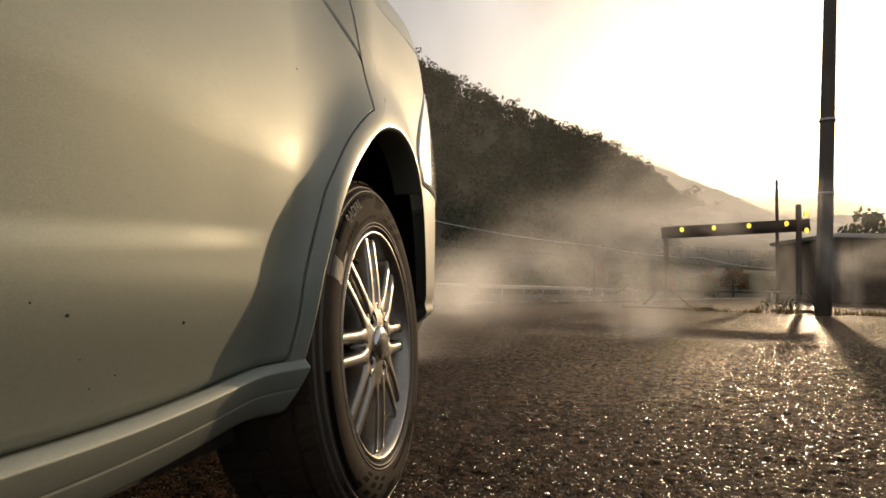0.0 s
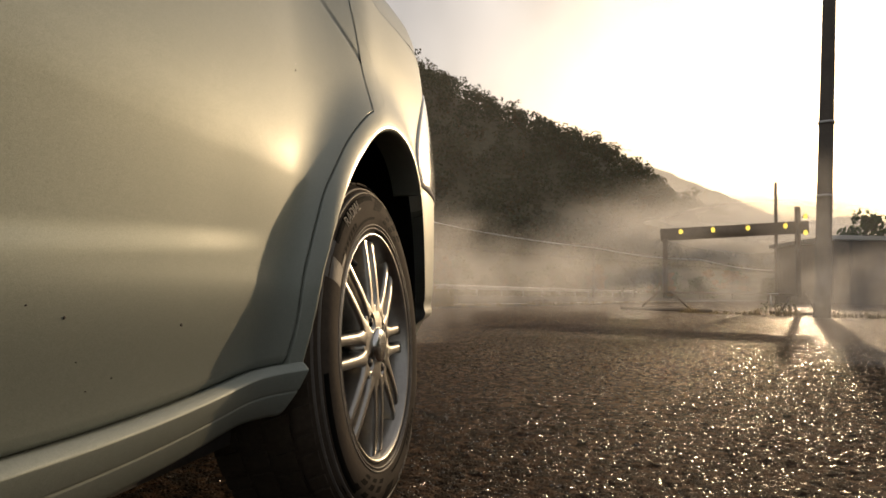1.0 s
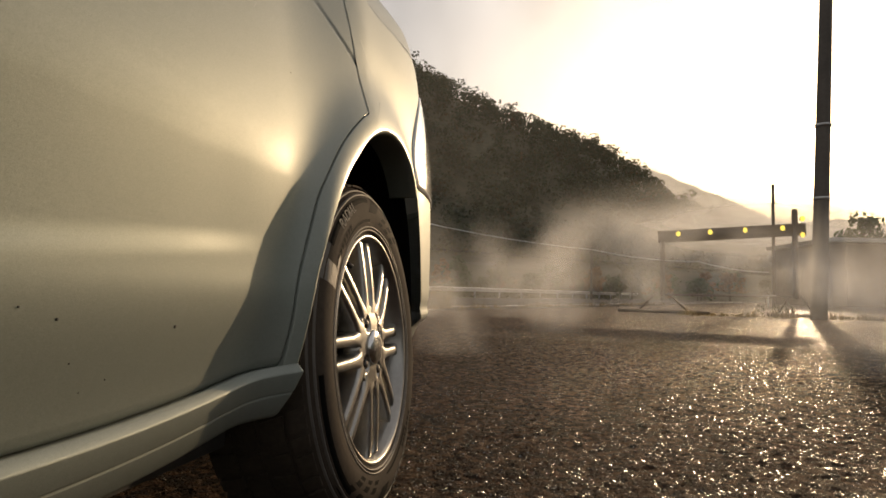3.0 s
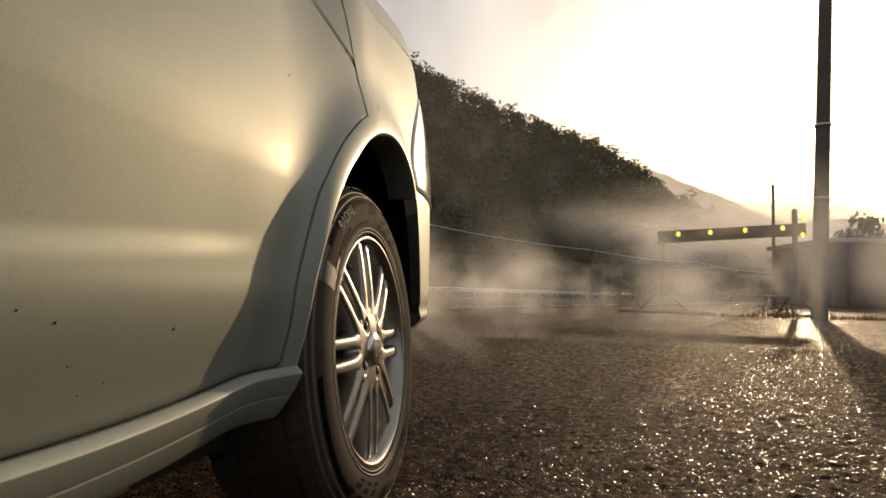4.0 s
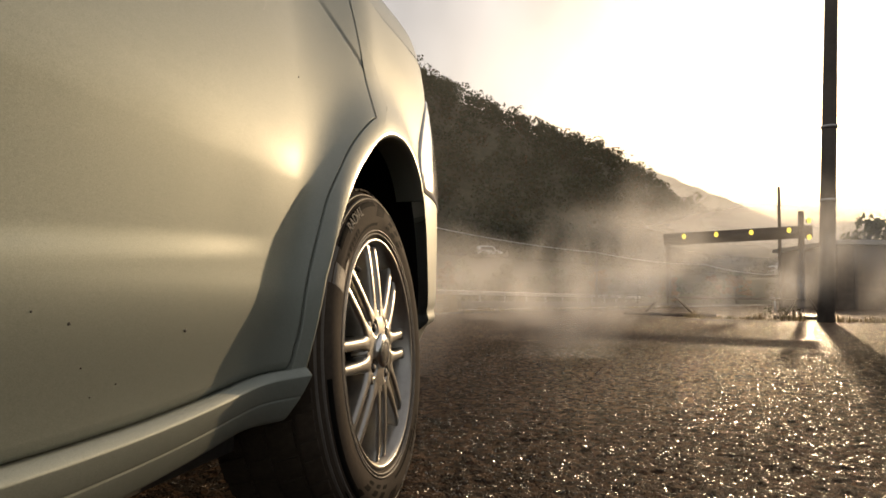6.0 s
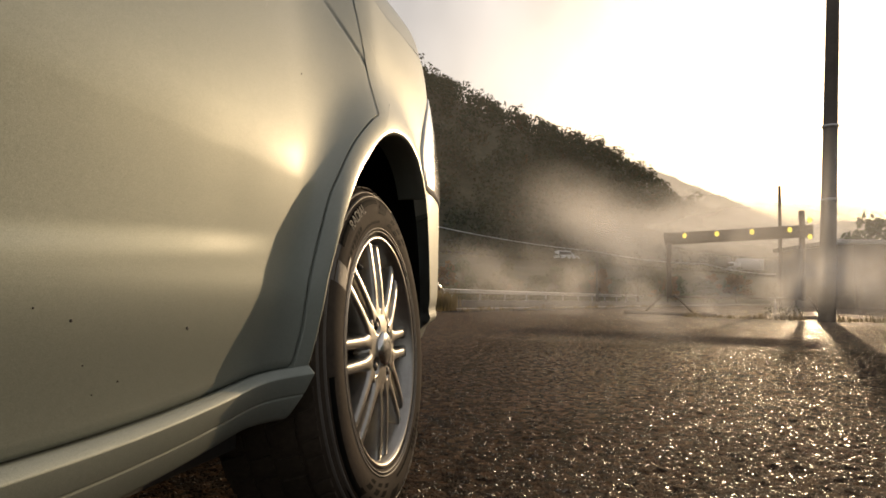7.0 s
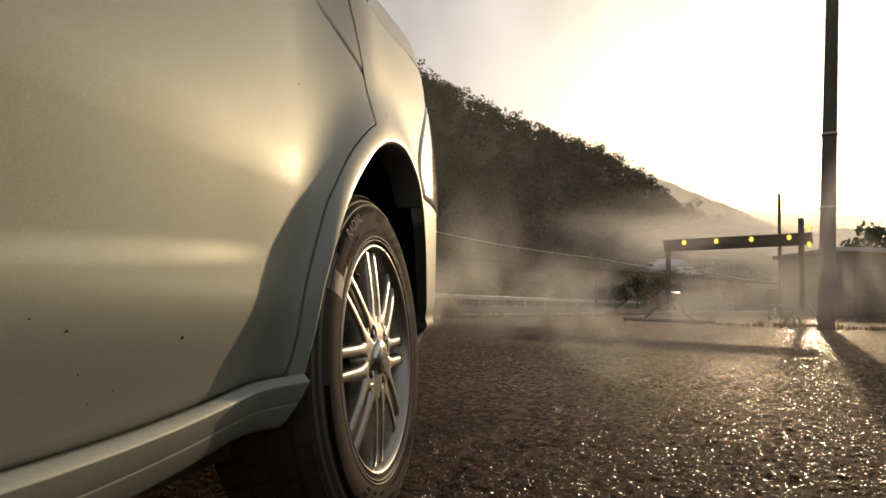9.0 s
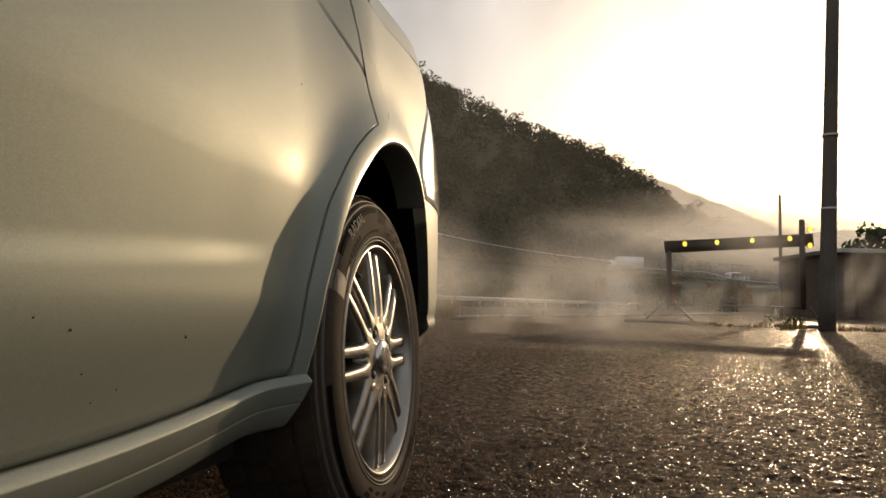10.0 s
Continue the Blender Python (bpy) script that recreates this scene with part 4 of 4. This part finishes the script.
def build_tree(at, height, width, leaves, seed, label, leaf=0.3, count=900):
    rng = random.Random(seed)
    t = thing("tree", Matrix.Translation(at), label, "tree", "trees beyond the road")
    bm = bmesh.new()
    lean = Vector((rng.uniform(-0.06, 0.06), rng.uniform(-0.06, 0.06), 1))
    tube(bm, [lean * (height * 0.8 * k / 6) - Vector((0, 0, 0.3 if k == 0 else 0)) for k in range(7)], height * 0.022, 8, height * 0.006)
    tips = []
    for k in range(9):
        a, z = k * 2.4 + rng.random(), height * (0.28 + 0.06 * k)
        tip = Vector((_m.cos(a), _m.sin(a), 0)) * width * rng.uniform(0.5, 0.9) * (1.1 - 0.07 * k) + Vector((0, 0, z + height * 0.12))
        tube(bm, [lean * z, lean * z * 0.4 + tip * 0.6, tip], height * 0.009, 5, height * 0.003)
        tips.append(tip)
    part("trunk", bm, BARK, t)
    bm = bmesh.new()
    tips.append(lean * height * 0.86)
    for tip in tips:
        for _ in range(3):
            c = tip + Vector((rng.gauss(0, 0.16) * width, rng.gauss(0, 0.16) * width, rng.gauss(0, 0.05) * height))
            leaf_clump(bm, c, Vector((0.34, 0.34, 0.26)) * width * rng.uniform(0.7, 1.2), count // 30, rng, leaf)
    part("crown", bm, leaves, t, smooth=False)
    return t


rng = random.Random(21)
kinds = [(GREEN_TREE, "green leafy tree on the bank beyond the road"), (ORANGE_TREE, "tree in orange autumn leaf beyond the road"), (SHRUB, "brownish shrubby tree on the bank")]
for k in range(26):
    side = -6 + 2.0 * k + rng.uniform(-0.8, 0.8)
    far = 62 + 0.32 * side + rng.uniform(0, 9)
    mat, label = kinds[(k * 5 + k // 3) % 3]
    build_tree(ahead(side, far, land(side, far) if far > 62 else -0.03), rng.uniform(2.6, 4.6), rng.uniform(1.0, 1.8), mat, 100 + k, label, 0.32, 540)

# trees behind the shed
for k in range(7):
    build_tree(ahead(32.5 + 3.2 * k, 50 + rng.uniform(-2, 2), -0.03), rng.uniform(6.6, 8.2), rng.uniform(2.0, 2.8), SHRUB if k % 2 else GREEN_TREE, 300 + k, "leafy tree rising behind the shed roof", 0.4, 900)

rng = random.Random(31)
bm = bmesh.new()
for k in range(420):
    a = rng.uniform(22, 120)
    b = 25.2 + 7 * rng.random() ** 1.5
    h = rng.uniform(0.5, 1.7)
    leaf_clump(bm, roadside(a, b, h * 0.4 - 0.1), Vector((0.8, 0.8, 0.55)) * h, 34, rng, 0.30)
tagged(part("bushes", bm, SHRUB, smooth=False), "dark tangled bushes on the bank behind the guard rail", "bushes", kind="stuff")


# ---- shed, poles and wires ----
def build_shed():
    m = Matrix.Translation(ahead(25.2, 41)) @ Matrix.Rotation(HEAD - radians(4), 4, "Z")
    s = thing("storage_shed", m, "long dark storage shed with a pale metal roof edge", "shed")
    bm = bmesh.new()
    box(bm, (0, 0, -0.05), (42, 8, 4.15))
    part("wall", bm, WOOD_OLD, s, smooth=False)
    bm = bmesh.new()
    box(bm, (-0.4, -0.6, 4.15), (42.4, 8.5, 4.42), 0.03)
    part("roof", bm, GALVANISED, s, smooth=False)
    for k in range(10):
        bm = bmesh.new()
        box(bm, (1.0 + 4.1 * k, -0.06, 0), (1.18 + 4.1 * k, 0.02, 4.15))
        part("wall_post", bm, RUST_STEEL, s, smooth=False)


build_shed()


def wire(points, radius, label):
    bm = bmesh.new()
    rows = []
    for a, b, sag in points:
        a, b = Vector(a), Vector(b)
        for k in range(0 if not rows else 1, 13):
            t = k / 12
            rows.append(a.lerp(b, t) - Vector((0, 0, sag * 4 * t * (1 - t))))
    tube(bm, rows, radius, 6)
    return tagged(part("overhead_wire", bm, WHITE_PAINT), label, "wire")


def small_pole(at, height, radius, label, arm=True):
    p = thing("wire_pole", Matrix.Translation(at), label, "pole")
    bm = bmesh.new()
    tube(bm, [(0, 0, -0.1), (0, 0, height)], radius, 12, radius * 0.75)
    part("shaft", bm, BARK, p)
    if arm:
        bm = bmesh.new()
        bar(bm, (-0.3, 0, height - 0.35), (0.3, 0, height - 0.35), 0.08, 0.08, 0.01)
        part("cross_arm", bm, RUST_STEEL, p)
    return p


small_pole(ahead(13.2, 55.5, -0.03), 5.0, 0.10, "thin weathered wooden pole beyond the road")
small_pole(ahead(15.9, 30.3), 5.9, 0.09, "thin dark pole standing behind the gate", False)
wire([(ahead(-9, 50, 7.6), ahead(13.2, 55.5, 4.35), 0.55), (ahead(13.2, 55.5, 4.35), ahead(23.5, 58, 3.65), 0.25), (ahead(23.5, 58, 3.65), ahead(31, 60, 2.9), 0.2)], 0.032, "pale overhead wire sagging along the road")
bm = bmesh.new()
bar(bm, ahead(15.2, 30.0, 0.55), ahead(15.85, 30.0, 0.55), 0.10, 0.06, 0.01)
bar(bm, ahead(15.5, 30.05, -0.03), ahead(15.5, 30.05, 0.55), 0.05, 0.05)
tagged(part("white_marker", bm, WHITE_PAINT), "low white marker board on a short post", "marker")


# ---- upper road on the bank ----
def upper(s):
    """A place on the upper road: it falls gently towards the valley."""
    a, b = ahead(8, 101, 6.6), ahead(60, 112, 4.6)
    return a.lerp(b, s)


bm = bmesh.new()
grid(bm, 20, 1, lambda u, v: upper(-0.9 + 2.8 * u) + ahead(0, 1) * (5.0 * v - 2.5) + Vector((0, 0, -0.02)))
tagged(part("upper_road", bm, ROAD_MAT, smooth=False), "grey upper road along the bank", "road", kind="structure")
bm = bmesh.new()
for k in range(60):
    s = -0.9 + 2.8 * k / 60
    p = upper(s)
    leaf_clump(bm, p - ahead(0, 1) * 3.4 + Vector((0, 0, -0.1)), Vector((1.6, 1.2, 1.0 + 0.35 * _m.sin(k * 2.3))), 70, rng, 0.35)
tagged(part("bank_bushes", bm, SHRUB, smooth=False), "brown bushes below the upper road", "bushes", kind="stuff")


# ---- passing vehicles ----
def build_vehicle(name, label, length, width, height, paint, bonnet, box_back=False):
    """A road vehicle that heads along +y, its middle on the ground at the origin."""
    v = thing(name, Matrix.Identity(4), label, name.replace("_", " "))
    L, W = length / 2, width / 2
    sill, belt = 0.28, height * 0.52
    def roof_z(y):
        front, back = L - bonnet, -L + 0.18
        if y > L - bonnet * 0.35:
            return belt * (0.80 + 0.12 * step(L, L - bonnet * 0.35, y))
        if y > front - 0.75:
            return belt + (height - belt) * step(front + bonnet * 0.15, front - 0.75, y) - 0.02
        return height - 0.06 * step(-L + 0.7, -L, y)
    bm = bmesh.new()
    def shell(u, w):
        y = -L + length * u
        a = _m.pi * (w - 0.5)
        top = roof_z(y)
        mid = (top + sill) / 2
        cx, cz = _m.sin(a), _m.cos(a)
        end = 1 - 0.12 * (abs(2 * u - 1) ** 6)
        x = W * end * (abs(cx) ** 0.35) * (1 if cx >= 0 else -1) if w not in (0, 1) else W * end * (1 if w == 1 else -1)
        z = sill + (top - sill) * abs(cz) ** 0.35
        if z > belt:
            x *= 1 - 0.16 * (z - belt) / max(0.2, height - belt)
        return Vector((x, y, z))
    rows = grid(bm, 30, 24, shell)
    bm.faces.new([r for r in rows[0]])
    bm.faces.new([r for r in reversed(rows[-1])])
    body = part("body", bm, paint, v)
    for s in (-1, 1):
        bm = bmesh.new()
        def pane(u, w):
            y = -L + 0.35 + (length - bonnet - 0.75) * u
            z = belt + 0.05 + (height - belt - 0.22) * w
            x = W * (1 - 0.16 * (z - belt) / (height - belt)) + 0.008
            return Vector((s * x, y - 0.35 * w * u, z))
        if not box_back:
            grid(bm, 6, 3, pane, flip=s < 0)
            part("side_window", bm, GLASS_DARK, v)
        else:
            bm.free()
        bm = bmesh.new()
        box(bm, (s * W * 0.62 - 0.14, L - 0.16, belt * 0.66), (s * W * 0.62 + 0.14, L + 0.01, belt * 0.80), 0.03)
        part("head_lamp", bm, glow_mat("head_lamp_glow", (1.0, 0.9, 0.72), 2.2) if not box_back else LENS, v)
    bm = bmesh.new()
    f = L - bonnet
    grid(bm, 4, 4, lambda u, w: Vector(((u - 0.5) * 2 * W * (0.86 - 0.1 * w), f + bonnet * 0.10 - 0.72 * w, belt + 0.06 + (height - belt - 0.16) * w + 0.02)))
    part("windscreen", bm, GLASS_DARK, v)
    bm = bmesh.new()
    grid(bm, 4, 4, lambda u, w: Vector(((u - 0.5) * 2 * W * (0.84 - 0.1 * w), -L - 0.012 + 0.05 * w, belt + 0.08 + (height - belt - 0.24) * w)), flip=True)
    part("rear_window", bm, GLASS_DARK, v)
    for s in (-1, 1):
        for y in (L - 0.78, -L + 0.75):
            bm = bmesh.new()
            lathe(bm, [(-0.10, 0.02), (-0.10, 0.30), (-0.08, 0.32), (0.08, 0.32), (0.10, 0.30), (0.10, 0.2), (0.09, 0.02)], 24)
            bmesh.ops.translate(bm, vec=(s * (W - 0.11), y, 0.32), verts=bm.verts)
            part("wheel", bm, RUBBER, v)
    return v


DARK_PAINT = plain("dark_car_paint", (0.03, 0.032, 0.034), (0.05, 0.052, 0.055), 0.25, 6.0, metal=0.4, relief=0.0, Coat_Weight=1.0)
WHITE_CAR = plain("white_car_paint", (0.7, 0.7, 0.69), (0.8, 0.8, 0.79), 0.3, 6.0, relief=0.0, Coat_Weight=1.0)


def build_lorry():
    v = thing("lorry", Matrix.Identity(4), "white box lorry on the upper road", "lorry")
    bm = bmesh.new()
    box(bm, (-1.0, -3.1, 0.75), (1.0, 1.2, 2.75), 0.05)
    part("cargo_box", bm, WHITE_CAR, v)
    bm = bmesh.new()
    box(bm, (-0.95, 1.35, 0.45), (0.95, 2.9, 2.1), 0.18)
    part("cab", bm, WHITE_CAR, v)
    bm = bmesh.new()
    box(bm, (-0.82, 2.75, 1.3), (0.82, 2.915, 1.9), 0.04)
    part("windscreen", bm, GLASS_DARK, v)
    bm = bmesh.new()
    box(bm, (-0.4, -3.0, 0.5), (0.4, 2.6, 0.75))
    part("chassis", bm, BLACK_PLASTIC, v)
    for s in (-1, 1):
        for y in (2.1, -1.9):
            bm = bmesh.new()
            lathe(bm, [(-0.12, 0.02), (-0.12, 0.36), (-0.1, 0.39), (0.1, 0.39), (0.12, 0.36), (0.12, 0.02)], 20)
            bmesh.ops.translate(bm, vec=(s * 0.82, y, 0.39), verts=bm.verts)
            part("wheel", bm, RUBBER, v)
    return v


van = build_vehicle("van", "dark people carrier driving along the road with head lamps lit", 4.4, 1.72, 1.78, DARK_PAINT, 0.75)
small_car = build_vehicle("hatchback", "small white car driving on the upper road", 3.9, 1.66, 1.50, WHITE_CAR, 0.9)
lorry = build_lorry()


# ---- steam drifting past the car, and veils for haze and sun glow ----
def puff_mesh(name, seed, sheets=2, shift=None):
    """A puff of thin bent veils, filling a ball of radius one."""
    rng = random.Random(seed)
    bm = bmesh.new()
    for k in range(sheets):
        tilt = Euler((rng.uniform(-0.3, 0.3), rng.uniform(-0.35, 0.35), rng.uniform(-0.4, 0.4)))
        off = -0.25 + 0.5 * k / max(1, sheets - 1) if shift is None else shift
        q = _m.sqrt(1 - off * off)
        ph = rng.uniform(0, 6.3)
        def veil(u, v):
            x, z = (2 * u - 1) * q, (2 * v - 1) * q
            y = off + 0.07 * _m.sin(3 * x + ph) + 0.06 * _m.sin(4 * z - ph)
            p = Vector((x, y, z))
            p.rotate(tilt)
            return p
        grid(bm, 14, 14, veil)
    me = bpy.data.meshes.new(name)
    bm.to_mesh(me)
    bm.free()
    me.polygons.foreach_set("use_smooth", [True] * len(me.polygons))
    return me


rng = random.Random(77)
veil_shapes = [puff_mesh("veil", 50 + k, 1, (-0.25, 0.25)[k % 2]) for k in range(8)]
for me in veil_shapes:
    me.materials.append(STEAM)
puffs = []
WIND = 2.9  # metres a second, to the right and a little away
# how thick the steam drifts by, second by second
DRIFT = [(-2.0, 0.5), (0.0, 0.8), (0.8, 1.1), (2.0, 1.1), (3.0, 0.8), (5.0, 0.75), (5.7, 1.2), (6.4, 1.6), (7.2, 1.5), (7.7, 0.5), (9.0, 0.6), (12.0, 0.5)]


def drift_times(count):
    """Moments spread so that more puffs pass where the drift is thick."""
    ts = np.linspace(DRIFT[0][0], DRIFT[-1][0], 1401)
    total = np.cumsum(np.interp(ts, [a for a, _ in DRIFT], [b for _, b in DRIFT]))
    return np.interp((np.arange(count) + 0.5) / count * total[-1], total, ts)


for k, when in enumerate(drift_times(118)):
    thick = 5.6 < when < 7.5
    far = rng.uniform(2.9, 5.0) if k % 3 == 0 else rng.uniform(5.0, 11.0)
    middle = 0.26 * far + (0.8 if thick else 0.0)
    if k % 4 == 1:  # a second stream by the gate, farther off, added to brighten the glow
        far = rng.uniform(9.0, 14.0)
        middle = 0.42 * far
    start = middle - WIND * when + rng.uniform(-0.6, 0.6)
    size = rng.uniform(0.4, 0.75) * (0.7 + 0.06 * far)
    ob = thing("steam_puff", Matrix.Identity(4), "puff of pale steam drifting over the asphalt", "steam", "steam puffs")
    ob.scale = (size * 1.55, size * 0.8, size * rng.uniform(0.6, 0.9))
    for j in range(2):
        veil = new("veil", veil_shapes[(2 * k + j + 2 * (k // 4)) % 8])
        veil.parent = ob
    climb = rng.uniform(0.14, 0.30) if k % (2 if thick else 4) == 0 else rng.uniform(0.02, 0.10)
    puffs.append((ob, start, far, size * rng.uniform(0.25, 0.65), climb, rng.uniform(-14, 14), rng.uniform(0, 360)))

# added sheets: haze over the hills, and the sun's glow just beneath it
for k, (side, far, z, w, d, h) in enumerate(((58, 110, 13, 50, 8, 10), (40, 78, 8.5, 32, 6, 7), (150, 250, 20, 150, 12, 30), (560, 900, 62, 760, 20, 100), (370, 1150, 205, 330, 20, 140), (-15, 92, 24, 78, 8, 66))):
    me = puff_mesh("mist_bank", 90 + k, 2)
    me.materials.append(HAZE if k == 5 else GLOW_VEIL)
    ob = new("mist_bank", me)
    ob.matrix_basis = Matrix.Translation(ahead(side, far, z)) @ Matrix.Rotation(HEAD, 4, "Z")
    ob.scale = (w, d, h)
    tagged(ob, "thin pale veil placed for valley haze and glow below the sun", "mist", kind="stuff")


# ---- what moves ----
def motions():
    # the van follows the road
    rows = []
    for t, side, far in ((0.0, -116.0, -127.0), (6.5, -7.6, 12.4), (7.0, -1.9, 22.6), (7.5, 4.1, 33.0), (8.0, 9.6, 42.8), (8.5, 15.6, 52.4), (9.0, 22.0, 62.0), (9.5, 29.0, 72.0), (10.0, 36.3, 82.0)):
        rows.append((t, Matrix.Translation(ahead(side, far, -0.01)) @ Matrix.Rotation(HEAD - radians(34), 4, "Z")))
    walk(van, rows)
    down = _m.atan2(*(upper(1) - upper(0)).xy)
    walk(small_car, [(t, Matrix.Translation(upper(s) - ahead(0, 1.2)) @ Matrix.Rotation(-down, 4, "Z")) for t, s in ((0.0, -1.9), (6.0, -0.02), (7.0, 0.22), (8.0, 0.44), (10.0, 0.80))])
    walk(lorry, [(t, Matrix.Translation(upper(s) + ahead(0, 1.2)) @ Matrix.Rotation(_m.pi - down, 4, "Z")) for t, s in ((0.0, 2.1), (7.5, 0.78), (8.0, 0.71), (10.0, 0.42))])
    for ob, start, far, low, rise, spin, turn in puffs:
        rows = []
        for t in (0.0, 2.5, 5.0, 7.5, 10.0):
            side = start + WIND * t
            up = low + rise * max(0.0, side + 1.5)
            rows.append((t, Matrix.Translation(ahead(side, far + 0.12 * side, up)) @ Matrix.Rotation(radians(turn + spin * t), 4, "Y") @ Matrix.Rotation(HEAD, 4, "Z")))
        walk(ob, rows)


motions()
